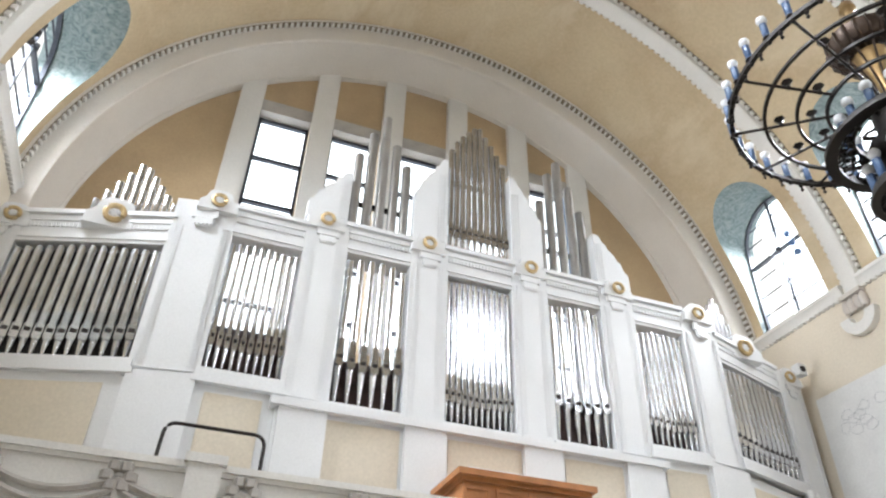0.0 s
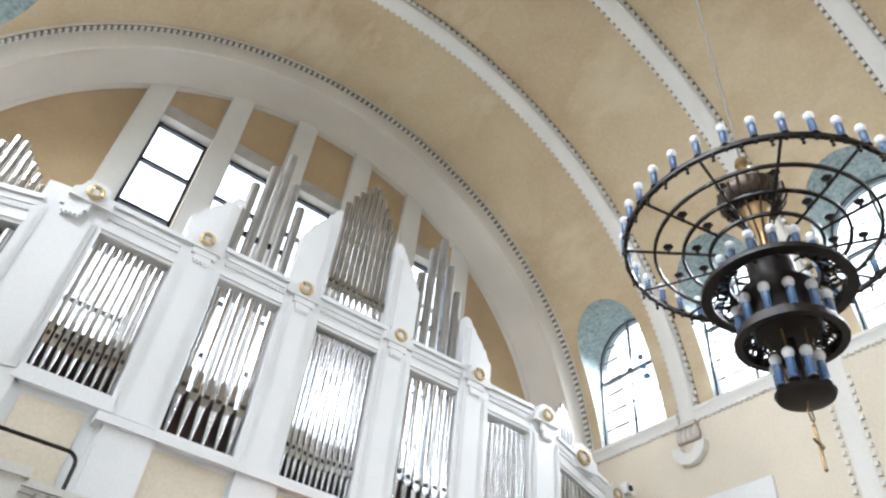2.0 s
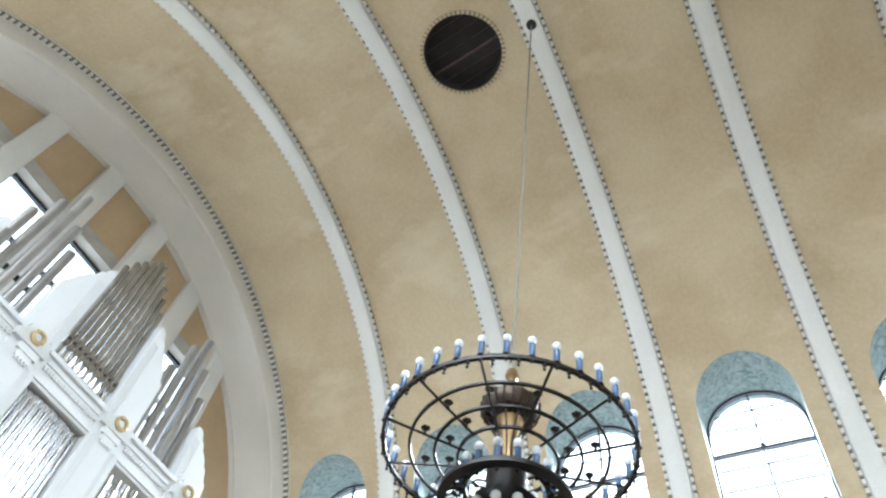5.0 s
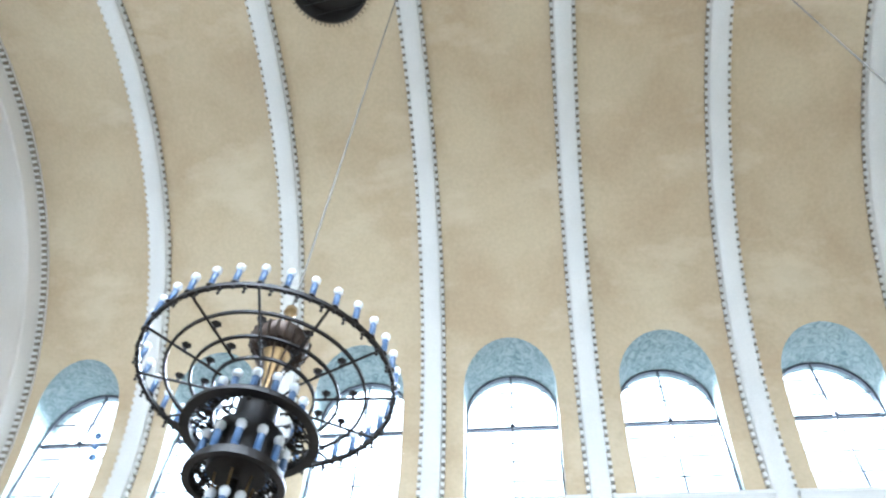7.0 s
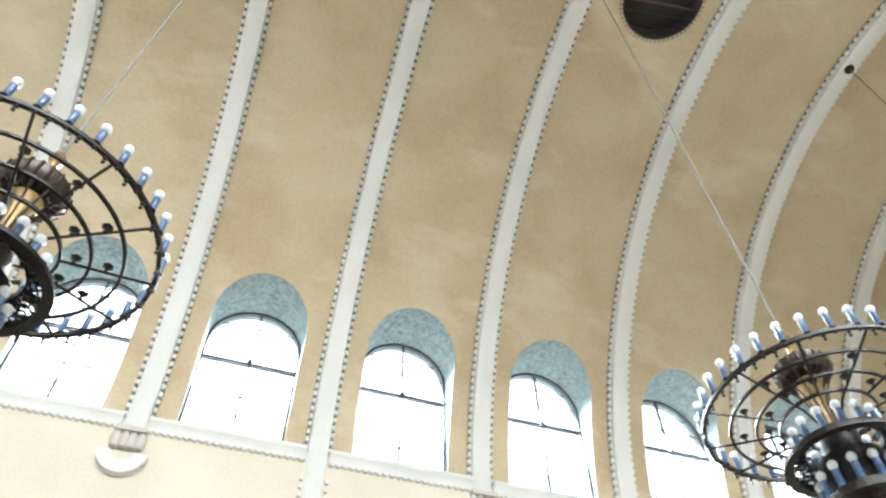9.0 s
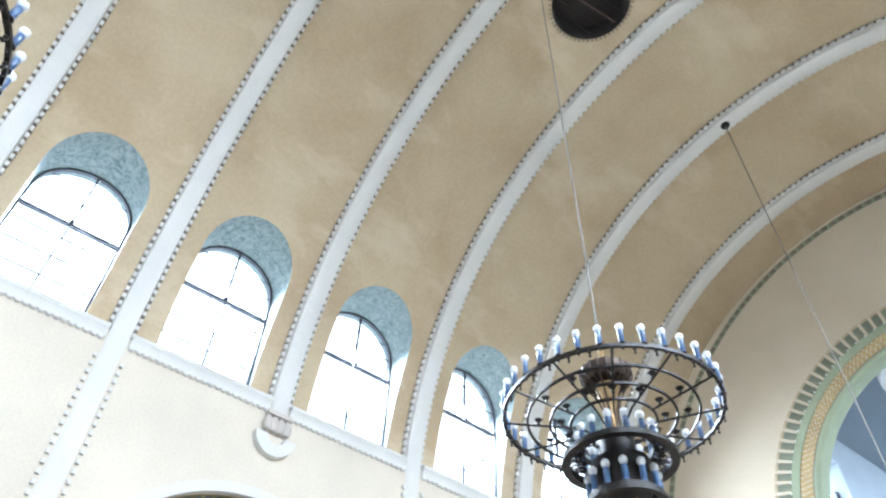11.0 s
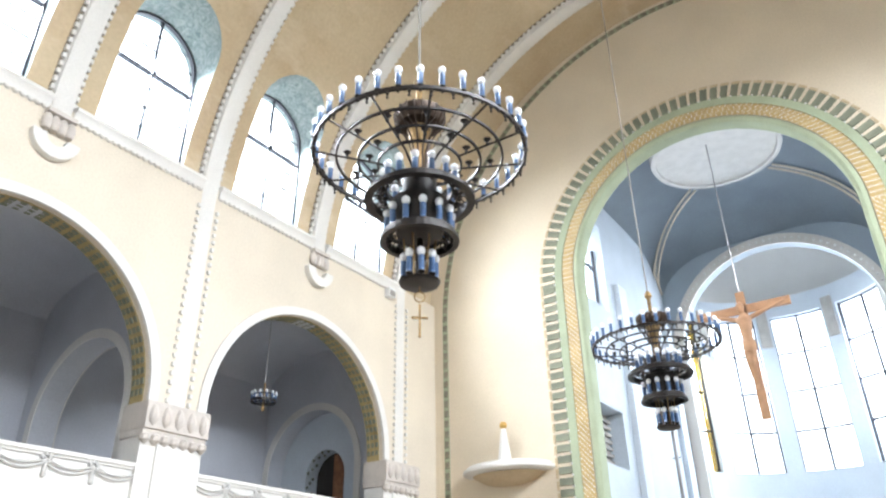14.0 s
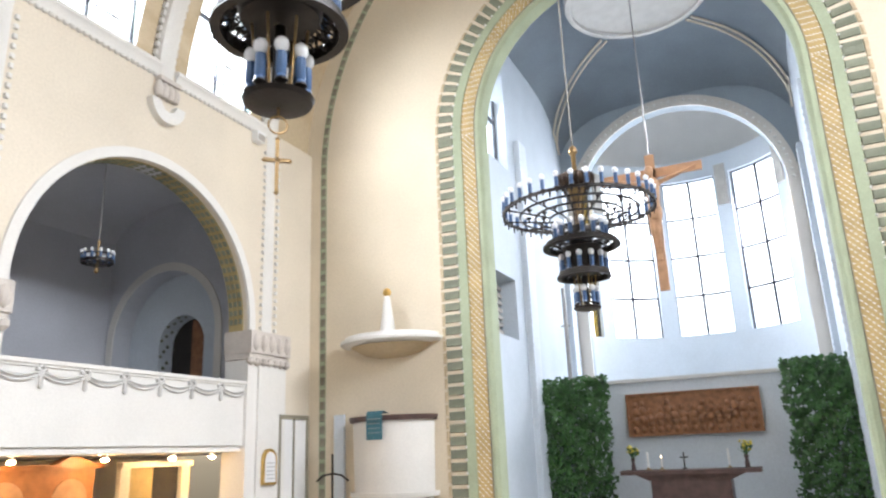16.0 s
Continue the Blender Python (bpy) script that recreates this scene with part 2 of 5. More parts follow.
def arc_band(bm, c, zc, r0, r1, d0, d1, M=Q, a0=0.0, a1=math.pi, n=48, legs=None):
    """A band that follows an arch: radii r0 to r1, depths d0 to d1; legs: its foot's height."""
    secs = []
    for i in range(n + 1):
        a = a0 + (a1 - a0) * i / n
        ca, sa = math.cos(a), math.sin(a)
        secs.append([M(c + r * ca, d, zc + r * sa) for r, d in ((r0, d0), (r1, d0), (r1, d1), (r0, d1))])
    if legs is not None:
        first = [M(c + r, d, legs) for r, d in ((r0, d0), (r1, d0), (r1, d1), (r0, d1))]
        last = [M(c - r, d, legs) for r, d in ((r0, d0), (r1, d0), (r1, d1), (r0, d1))]
        secs = [first] + secs + [last]
    return loft(bm, secs)


def arch_poly(c, h, z0, zs, n=24):
    """The outline of a round-headed opening: half width h, foot z0, springing zs."""
    pts = [(c - h, z0), (c + h, z0), (c + h, zs)]
    pts += [(c + h * math.cos(math.pi * i / n), zs + h * math.sin(math.pi * i / n)) for i in range(1, n)]
    return pts + [(c - h, zs)]


def pierced(bm, u0, u1, z0, z1, c, h, zs, d0, d1, M=Q, n=24):
    """A stretch of wall with one round-headed opening that starts at its foot."""
    arc = [(c + h * math.cos(math.pi * i / n), zs + h * math.sin(math.pi * i / n)) for i in range(n + 1)]
    return prism(bm, [(u0, z0), (u0, z1), (u1, z1), (u1, z0), (c + h, z0)] + arc + [(c - h, z0)], d0, d1, M)


# ---- the plan: nave along y, organ towards +y, chancel towards -y ----
S = 3.0
RIB = [2.27 - S * i for i in range(9)]     # 0 at the organ arch, 8 before the chancel wall
ZC, RV = 8.65, 7.35                        # springing height and radius of the vault
YO, YT, YE = 2.1, 3.25, -23.2              # organ arch, its back wall, chancel wall
W = 7.2
GLASS_X = 7.47

# floor
bm = B()
box(bm, -12.5, 12.5, -36, 5, -0.3, 0)
solid("floor", bm, FLOOR, "grey stone church floor", "floor")

# nave vault with the window tunnels cut through
bm = B()
secs = []
for i in range(65):
    a = math.pi * i / 64
    secs.append([Vector((r * math.cos(a), y, ZC + r * math.sin(a))) for r, y in ((RV, YO), (9.2, YO), (9.2, YE), (RV, YE))])
loft(bm, secs)
vault = solid("ceiling", bm, CREAM, "cream plastered barrel vault with faint stains", "ceiling")
bm = B()
WIN = [(RIB[i] + RIB[i + 1]) / 2 for i in range(8)]
for y in WIN:
    for side in (1, -1):
        prism(bm, arch_poly(y, 0.9, 9.3, 11.52), side * 5.2, side * 7.66, SIDE)
VENTS = [(RIB[2] + RIB[3]) / 2, (RIB[5] + RIB[6]) / 2 - 0.1]
for y in VENTS:
    lathe(bm, [(0.8, 14.5), (0.8, 17.2)], (0, y, 0), 40)
bmesh.ops.recalc_face_normals(bm, faces=bm.faces)
cutter = new("cutter", mesh_of("cutter", bm, TEAL))


def cut(ob, tool):
    ob.data.materials.append(TEAL)
    mod = ob.modifiers.new("cut", "BOOLEAN")
    mod.operation, mod.object, mod.solver = "DIFFERENCE", tool, "EXACT"
    mod.material_mode = "TRANSFER"
    bpy.context.view_layer.update()
    me = bpy.data.meshes.new_from_object(ob.evaluated_get(bpy.context.evaluated_depsgraph_get()))
    ob.modifiers.clear()
    old = ob.data
    ob.data = me
    bpy.data.meshes.remove(old)


cut(vault, cutter)
bpy.data.objects.remove(cutter)
# wider outer reveals behind the glass
bm = B()
for y in WIN:
    for side in (1, -1):
        prism(bm, [(y - 1.4, 8.9), (y + 1.4, 8.9), (y + 1.4, 13.3), (y - 1.4, 13.3)], side * 7.645, side * 9.8, SIDE)
bmesh.ops.recalc_face_normals(bm, faces=bm.faces)
cutter = new("cutter", mesh_of("cutter", bm, WHITE))
cut(vault, cutter)
bpy.data.objects.remove(cutter)
vault.data.polygons.foreach_set("use_smooth", [True] * len(vault.data.polygons))
vault.data.set_sharp_from_angle(angle=radians(30))

# side walls below the sills, with the gallery arches at ribs 3, 5 and 7
AR, AZ = 2.43, 4.95
for side, nm in ((1, "wall_east"), (-1, "wall_west")):
    bm = B()
    prism(bm, [(YT + 0.6, 0), (YT + 0.6, 9.2), (RIB[2], 9.2), (RIB[2], 0)], side * W, side * 7.9, SIDE)
    for k in (3, 5, 7):
        u0, u1 = RIB[k] + 3, RIB[k] - 3
        if k == 7:
            u1 = YE - 0.7
        pierced(bm, u1, u0, 0.0, 9.2, RIB[k], AR, AZ, side * W, side * 7.66, SIDE, 32)
    wall = solid(nm, bm, CREAM_WALL, "pale cream nave wall with tall gallery arches", "wall")
    # white edge and painted soffit of each gallery arch
    for k in (3, 5, 7):
        bm = B()
        arc_band(bm, RIB[k], AZ, AR - 0.0, AR + 0.17, side * (W - 0.05), side * (W + 0.02), SIDE, legs=4.8, n=40)
        part("arch_moulding", bm, WHITE, wall, "white moulded arch edge", True)
        bm = B()
        arc_band(bm, RIB[k], AZ, AR - 0.012, AR + 0.01, side * (W + 0.1), side * (W + 0.455), SIDE, legs=4.8, n=40)
        part("soffit_band", bm, DULLGOLD, wall, "dull gold painted arch soffit", True)
        bm = B()
        n = 44
        for i in range(n):
            a = math.pi * (i + 0.5) / n
            for d in (0.12, 0.235, 0.35):
                ca, sa = math.cos(a), math.sin(a)
                t = Vector((-sa, ca)) * 0.05
                cp = Vector((ca, sa)) * (AR - 0.012)
                ci = Vector((ca, sa)) * (AR - 0.03)
                ps = [cp + t, cp - t, ci - t, ci + t]
                prism(bm, [(RIB[k] + p.x, AZ + p.y) for p in ps], side * (W + d), side * (W + d + 0.075), SIDE)
        part("soffit_ornament", bm, GREEN, wall, "green painted squares", kind="stuff")

# end wall of the nave with the chancel arch
CXA, CR, CZ = -0.05, 3.0, 8.85
bm = B()
pierced(bm, -9.2, 9.2, 0, 17.9, CXA, CR, CZ, YE, YE - 0.3, Q, 48)
chancel_wall = solid("wall_south", bm, WALLCREAM, "pale cream chancel wall with a tall round arch", "wall")
# organ end: back wall, and the deep white arch before it
bm = B()
prism(bm, [(-9.2, 0), (9.2, 0), (9.2, 7.4), (-9.2, 7.4)], YT, YT + 0.5)
for x0, x1, z0, z1 in [(-9.2, -4.3, 7.4, 17.9), (4.3, 9.2, 7.4, 17.9), (-4.3, 4.3, 13.8, 17.9)]:
    box(bm, x0, x1, YT, YT + 0.5, z0, z1)
STRIP = 1.62
for i in range(6):
    xc = (i - 2.5) * STRIP
    if 0 < i < 5:
        box(bm, xc - 0.25, xc + 0.25, YT, YT + 0.5, 7.4, 13.8)
organ_wall = solid("wall_north", bm, OCHRE, "ochre plastered wall behind the organ with tall windows", "wall")
bm = B()
secs = []
for i in range(65):
    a = math.pi * i / 64
    prof = [(RV + 0.02, YO - 0.2), (RV - 0.05, YO - 0.2), (RV - 0.06, YO - 0.06), (RV - 0.13, YO - 0.05), (RV - 0.37, YO - 0.02), (RV - 0.42, YO), (RV - 0.43, YO + 0.04)]
    for j in range(9):
        t = j / 8
        prof.append((RV - 0.41 - 0.10 * t + 0.07 * math.sin(math.pi * t), YO + 0.06 + (YT - YO - 0.2) * t))
    prof += [(RV - 0.54, YT - 0.13), (RV - 0.52, YT - 0.09), (RV - 0.55, YT - 0.05), (RV - 0.55, YT), (9.2, YT), (9.2, YO - 0.2)]
    secs.append([Vector((r * math.cos(a), y, ZC + r * math.sin(a))) for r, y in prof])
loft(bm, secs)
organ_arch = solid("trim", bm, WARMWHITE, "deep warm-white coved arch round the organ wall", "arch", smooth=True)
bm = B()
for i in range(165):
    a = math.pi * (i + 0.5) / 165
    h = 0.03 / RV
    loft(bm, [[Vector((r * math.cos(q), y, ZC + r * math.sin(q))) for r, y in ((RV - 0.105, YO - 0.185), (RV - 0.105, YO - 0.07), (RV - 0.04, YO - 0.07), (RV - 0.04, YO - 0.185))] for q in (a - h, a + h)])
part("dentil_course", bm, WHITE, organ_arch, "white toothed edge", kind="stuff")
# darker umber strip along the foot of the teeth
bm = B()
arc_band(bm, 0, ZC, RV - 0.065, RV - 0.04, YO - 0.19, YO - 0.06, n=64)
part("dentil_ground", bm, DENTIL, organ_arch, "dark umber strip between the teeth")

# ---- ribs with their toothed edges ----
RR = RV - 0.17
for k in range(1, 9):
    y = RIB[k]
    rib = thing("trim", "white vault rib with toothed edges", "vault rib", "vault ribs", "structure")
    long = k % 2 == 0
    bm = B()
    n, secs = 72, []
    prof = [(RV + 0.05, -0.19), (RR + 0.03, -0.17), (RR, -0.12), (RR + 0.012, 0), (RR, 0.12), (RR + 0.03, 0.17), (RV + 0.05, 0.19)]
    foot = (4.8 if long else 8.9) - ZC
    ang = [(1, foot)] + [(0, math.pi * i / n) for i in range(n + 1)] + [(-1, foot)]
    for sgn, a in ang:
        if sgn:
            secs.append([Vector((sgn * r, y + d, ZC + a)) for r, d in prof])
        else:
            secs.append([Vector((r * math.cos(a), y + d, ZC + r * math.sin(a))) for r, d in prof])
    loft(bm, secs)
    part("rib_band", bm, WHITE, rib, smooth=True)
    for side in (-1, 1):
        bm = B()
        m = 150
        for i in range(m):
            a = math.pi * (i + 0.5) / m
            h = 0.045 / RV * 0.95
            secs = [[Vector((r * math.cos(b), y + side * d, ZC + r * math.sin(b))) for r, d in ((RV - 0.08, 0.185), (RV - 0.08, 0.245), (RV + 0.03, 0.245), (RV + 0.03, 0.185))] for b in (a - h, a + h)]
            loft(bm, secs)
        if long:
            for j in range(25):
                z = 4.9 + 0.155 * j
                for s in (-1, 1):
                    box(bm, s * (W - 0.06), s * (W + 0.02), y + side * 0.185, y + side * 0.24, z, z + 0.07)
        part("dentil_course", bm, WHITE, rib, "white toothed edge", kind="stuff")
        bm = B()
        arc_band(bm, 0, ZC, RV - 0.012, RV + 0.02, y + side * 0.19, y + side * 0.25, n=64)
        part("dentil_ground", bm, DENTIL, rib, "dark umber strip between the teeth")
    for s in (-1, 1):
        if long:
            # capital block and pier below
            bm = B()
            box(bm, s * (W - 0.14), s * 7.72, y - 0.61, y + 0.61, 4.42, 4.85)
            box(bm, s * (W - 0.10), s * 7.71, y - 0.6, y + 0.6, 4.30, 4.42)
            for j in range(7):
                lathe(bm, [(0.02, 4.18), (0.085, 4.24), (0.085, 4.32), (0.02, 4.36)], (s * (W - 0.08), y - 0.54 + j * 0.18, 0), 8)
            for j in range(5):
                lathe(bm, [(0.01, 4.46), (0.07, 4.52), (0.09, 4.62), (0.05, 4.76), (0.01, 4.8)], (s * (W - 0.14), y - 0.48 + j * 0.24, 0), 8)
            part("capital", bm, CAPSTONE, rib, "carved pale stone capital", True)
            bm = B()
            box(bm, s * (W - 0.09), s * 7.2, y - 0.3, y + 0.3, 0, 4.2)
            box(bm, s * (W - 0.05), s * 7.7, y - 0.585, y + 0.585, 0, 4.29)
            part("pier", bm, WHITE, rib, "white pier")
        else:
            bm = B()
            for j in range(4):
                lathe(bm, [(0.01, 8.6), (0.06, 8.62), (0.085, 8.7), (0.08, 8.82), (0.03, 8.92)], (s * (W - 0.06), y - 0.19 + 0.127 * j, 0), 10)
            box(bm, s * (W - 0.15), s * W, y - 0.24, y + 0.24, 8.9, 8.98)
            part("corbel", bm, CAPSTONE, rib, "carved stone corbel", True)
            bm = B()
            arc_band(bm, y, 8.52, 0.17, 0.38, s * (W - 0.14), s * (W + 0.02), SIDE, math.pi, 2 * math.pi, 16)
            part("corbel_ring", bm, WHITE, rib, "white half-round below the corbel", True)

# ---- sills, windows and the sky outside them ----
back = B()
for i, y in enumerate(WIN):
    for s in (1, -1):
        nm = "window_%d" % (i + 1 + (8 if s < 0 else 0))
        win = thing(nm, "round-headed leaded window in a teal painted niche", "window", "nave windows", "structure")
        bm = B()
        prism(bm, arch_poly(y, 0.88, 9.4, 11.5), s * GLASS_X, s * (GLASS_X + 0.012), SIDE)
        g = part("pane", bm, PANE, win)
        g.visible_shadow = False
        bm = B()
        arc_band(bm, y, 11.52, 0.86, 0.91, s * (GLASS_X - 0.05), s * (GLASS_X + 0.03), SIDE, legs=9.38, n=24)
        box(bm, s * (GLASS_X - 0.05), s * (GLASS_X + 0.03), y - 0.9, y + 0.9, 9.36, 9.44)
        part("window_frame", bm, LEAD, win, smooth=True)
        bm = B()
        box(bm, s * (GLASS_X - 0.06), s * (GLASS_X + 0.03), y - 0.86, y + 0.86, 11.015, 11.065)
        box(bm, s * (GLASS_X - 0.04), s * (GLASS_X + 0.03), y - 0.016, y + 0.016, 9.42, 12.38)
        lathe(bm, [(0.01, -0.06), (0.06, -0.05), (0.06, 0.05), (0.01, 0.06)], (s * (GLASS_X - 0.06), y, 11.04), 8)
        part("glazing_bar", bm, LEAD, win)
        bm = B()
        for z in (9.84, 10.28, 10.72, 11.62, 12.0):
            hw = 0.85 if z < 11.52 else math.sqrt(0.85 ** 2 - (z - 11.52) ** 2)
            box(bm, s * (GLASS_X - 0.015), s * (GLASS_X + 0.02), y - hw, y + hw, z - 0.006, z + 0.006)
        part("lead_line", bm, LEAD, win, kind="stuff")
        vs = [back.verts.new((s * (GLASS_X + q), y + a, z)) for q, a, z in ((1.33, -1.38, 8.95), (1.33, 1.38, 8.95), (0.75, 1.38, 13.28), (0.75, -1.38, 13.28))]
        back.faces.new(vs)
    for s in (1, -1):
        bm = B()
        a, b = RIB[i] - 0.2, RIB[i + 1] + 0.2
        prism(bm, [(s * 7.45, 9.30), (s * (W - 0.10), 9.26), (s * (W - 0.12), 9.18), (s * (W - 0.06), 9.12), (s * (W - 0.05), 9.02), (s * W, 9.0), (s * 7.45, 9.0)], b, a)
        m = 22
        for j in range(m):
            yy = b + (a - b) * (j + 0.5) / m
            lathe(bm, [(0.005, 8.965), (0.045, 8.985), (0.05, 9.02)], (s * (W - 0.02), yy, 0), 8)
        solid("window_sill", bm, WHITE, "white moulded sill cornice with a scalloped edge", "sill", smooth=True)

# windows of the organ wall
for i in range(5):
    xc = (i - 2) * STRIP
    win = thing("window_%d" % (i + 17), "tall plain window behind the organ pipes", "window", "organ wall windows", "structure")
    bm = B()
    box(bm, xc - 0.56, xc + 0.56, YT + 0.3, YT + 0.312, 7.4, 13.8)
    g = part("pane", bm, PANE, win)
    g.visible_shadow = False
    bm = B()
    for x in (xc - 0.53, xc + 0.53):
        box(bm, x - 0.035, x + 0.035, YT + 0.24, YT + 0.33, 7.4, 13.8)
    for z in (7.5, 8.7, 9.9, 11.1, 12.3, 13.42):
        box(bm, xc - 0.56, xc + 0.56, YT + 0.24, YT + 0.33, z - 0.04, z + 0.04)
    part("window_frame", bm, LEAD, win)
    bm = B()
    box(bm, xc - 0.56, xc + 0.56, YT - 0.02, YT + 0.25, 13.46, 13.8)
    part("lintel", bm, STONE, win, "speckled stone lintel")
    vs = [back.verts.new((xc + a, YT + 0.52, z)) for a, z in ((-0.6, 7.3), (0.6, 7.3), (0.6, 13.9), (-0.6, 13.9))]
    back.faces.new(vs)
for i in range(6):
    xc = (i - 2.5) * STRIP
    zt = ZC + math.sqrt(7.0 ** 2 - xc * xc)
    bm = B()
    prism(bm, [(xc - 0.25, 8.0), (xc - 0.21, 8.0), (xc - 0.21, zt), (xc - 0.25, zt)], YT - 0.14, YT)
    box(bm, xc - 0.21, xc + 0.21, YT - 0.16, YT, 8.0, zt)
    box(bm, xc + 0.21, xc + 0.25, YT - 0.14, YT, 8.0, zt)
    solid("trim", bm, WHITE, "grey-white pilaster strip between the windows", "pilaster")

# ceiling vents
for y in VENTS:
    vent = thing("ceiling_vent", "dark round ceiling vent with slats behind a toothed rim", "vent", "ceiling vents")
    # backing and lining are added, their dark colour is the shaft's shade
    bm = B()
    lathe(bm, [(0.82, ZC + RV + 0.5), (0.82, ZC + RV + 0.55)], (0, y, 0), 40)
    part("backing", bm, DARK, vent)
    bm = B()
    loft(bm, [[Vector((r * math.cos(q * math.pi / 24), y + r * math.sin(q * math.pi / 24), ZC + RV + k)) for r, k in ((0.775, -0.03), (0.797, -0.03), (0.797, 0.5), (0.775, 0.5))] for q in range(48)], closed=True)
    part("lining", bm, DARK, vent, "added lining, coloured dark as shade in the vent shaft", True)
    for j in range(6):
        xx = -0.6 + 0.24 * j
        hw = math.sqrt(0.78 ** 2 - xx * xx)
        r = 0.022 if j == 3 else 0.01
        bm = B()
        box(bm, xx - r, xx + r, -hw, hw, ZC + RV + 0.14, ZC + RV + 0.17)
        bmesh.ops.transform(bm, matrix=Matrix.Translation((0, y, 0)) @ Matrix.Rotation(radians(-8), 4, "Z"), verts=bm.verts[:])
        part("slat", bm, ALTAR if j == 3 else IRON, vent)
    bm = B()
    for j in range(56):
        a = 2 * math.pi * j / 56
        c, t = Vector((math.cos(a), math.sin(a))), Vector((-math.sin(a), math.cos(a))) * 0.029
        pts = [c * 0.8 + t, c * 0.87 + t, c * 0.87 - t, c * 0.8 - t]
        zs = ZC + math.sqrt(RV ** 2 - (0.85 * math.cos(a)) ** 2)
        lo = [bm.verts.new((p.x, y + p.y, zs - 0.05)) for p in pts]
        hi = [bm.verts.new((p.x, y + p.y, zs + 0.06)) for p in pts]
        bm.faces.new(lo[::-1])
        bm.faces.new(hi)
        for q in range(4):
            bm.faces.new((lo[q], lo[(q + 1) % 4], hi[(q + 1) % 4], hi[q]))
    part("rim_teeth", bm, CREAM, vent, "cream toothed rim", kind="stuff")
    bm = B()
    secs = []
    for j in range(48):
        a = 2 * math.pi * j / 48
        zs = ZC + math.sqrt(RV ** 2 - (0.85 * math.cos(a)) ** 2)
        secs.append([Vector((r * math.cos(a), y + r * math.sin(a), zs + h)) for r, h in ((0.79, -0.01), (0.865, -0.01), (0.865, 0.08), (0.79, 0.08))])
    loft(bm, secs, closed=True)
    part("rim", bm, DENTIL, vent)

# ---- the organ ----
organ = thing("pipe_organ", "large white organ case with tin pipes and gold rosettes", "organ")


def bay_axis(x):
    """Front of the case at x: the end bays turn back."""
    return 0.0 if abs(x) < 4.1 else 0.34 * (abs(x) - 4.1)


def obox(bm, x0, x1, y0, y1, z0, z1):
    """A box on the case front, its depth counted from the front."""
    vs = []
    for z in (z0, z1):
        for x, d in ((x0, y0), (x1, y0), (x1, y1), (x0, y1)):
            vs.append(bm.verts.new((x, bay_axis(x) + d, z)))
    for f in ((0, 1, 2, 3), (4, 5, 6, 7), (0, 1, 5, 4), (1, 2, 6, 5), (2, 3, 7, 6), (3, 0, 4, 7)):
        bm.faces.new([vs[i] for i in f])
    return bm


# x0, x1, foot, head, pipes, mouth height, rows of the upper cornice
BAYS = [(-6.45, -4.55, 5.62, 7.35, 14), (-3.71, -2.73, 5.6, 7.64, 10), (-2.09, -1.12, 5.43, 7.8, 6), (-0.52, 0.55, 5.42, 7.8, 12),
        (1.16, 2.12, 5.43, 7.8, 6), (2.74, 3.66, 5.62, 7.68, 9), (4.45, 6.2, 5.72, 7.4, 12)]
PIL = [(-7.0, -6.45, 5.5, 7.88), (-4.55, -3.71, 5.42, 8.16), (-2.73, -2.09, 5.32, 8.32), (-1.12, -0.52, 5.3, 8.32), (0.55, 1.16, 5.3, 8.32),
       (2.12, 2.74, 5.32, 8.32), (3.66, 4.45, 5.42, 8.16), (6.2, 7.0, 5.5, 7.88)]
for x0, x1, z0, z1 in PIL:
    bm = B()
    obox(bm, x0, x1, -0.12, 0.3, z0, z1)
    obox(bm, x0 + 0.07, x1 - 0.07, -0.132, -0.12, z0 + 0.1, z1 - 0.42)
    obox(bm, x0 - 0.03, x1 + 0.03, -0.16, -0.1, z0 - 0.02, z0 + 0.06)
    part("pilaster", bm, PAINT, organ)
    bm = B()
    for xx in (x0 + 0.09, x0 + 0.12, x0 + 0.15, x1 - 0.15, x1 - 0.12, x1 - 0.09):
        obox(bm, xx - 0.007, xx + 0.007, -0.139, -0.131, z0 + 0.15, z1 - 0.45)
    xm = (x0 + x1) / 2
    obox(bm, xm - 0.17, xm + 0.17, -0.17, -0.12, z1 - 0.35, z1 - 0.1)
    obox(bm, xm - 0.12, xm + 0.12, -0.16, -0.12, z1 - 0.45, z1 - 0.35)
    for q in range(4):
        obox(bm, xm - 0.1 + q * 0.055, xm - 0.07 + q * 0.055, -0.16, -0.12, z1 - 0.49, z1 - 0.45)
    part("pilaster_moulding", bm, PAINT, organ)
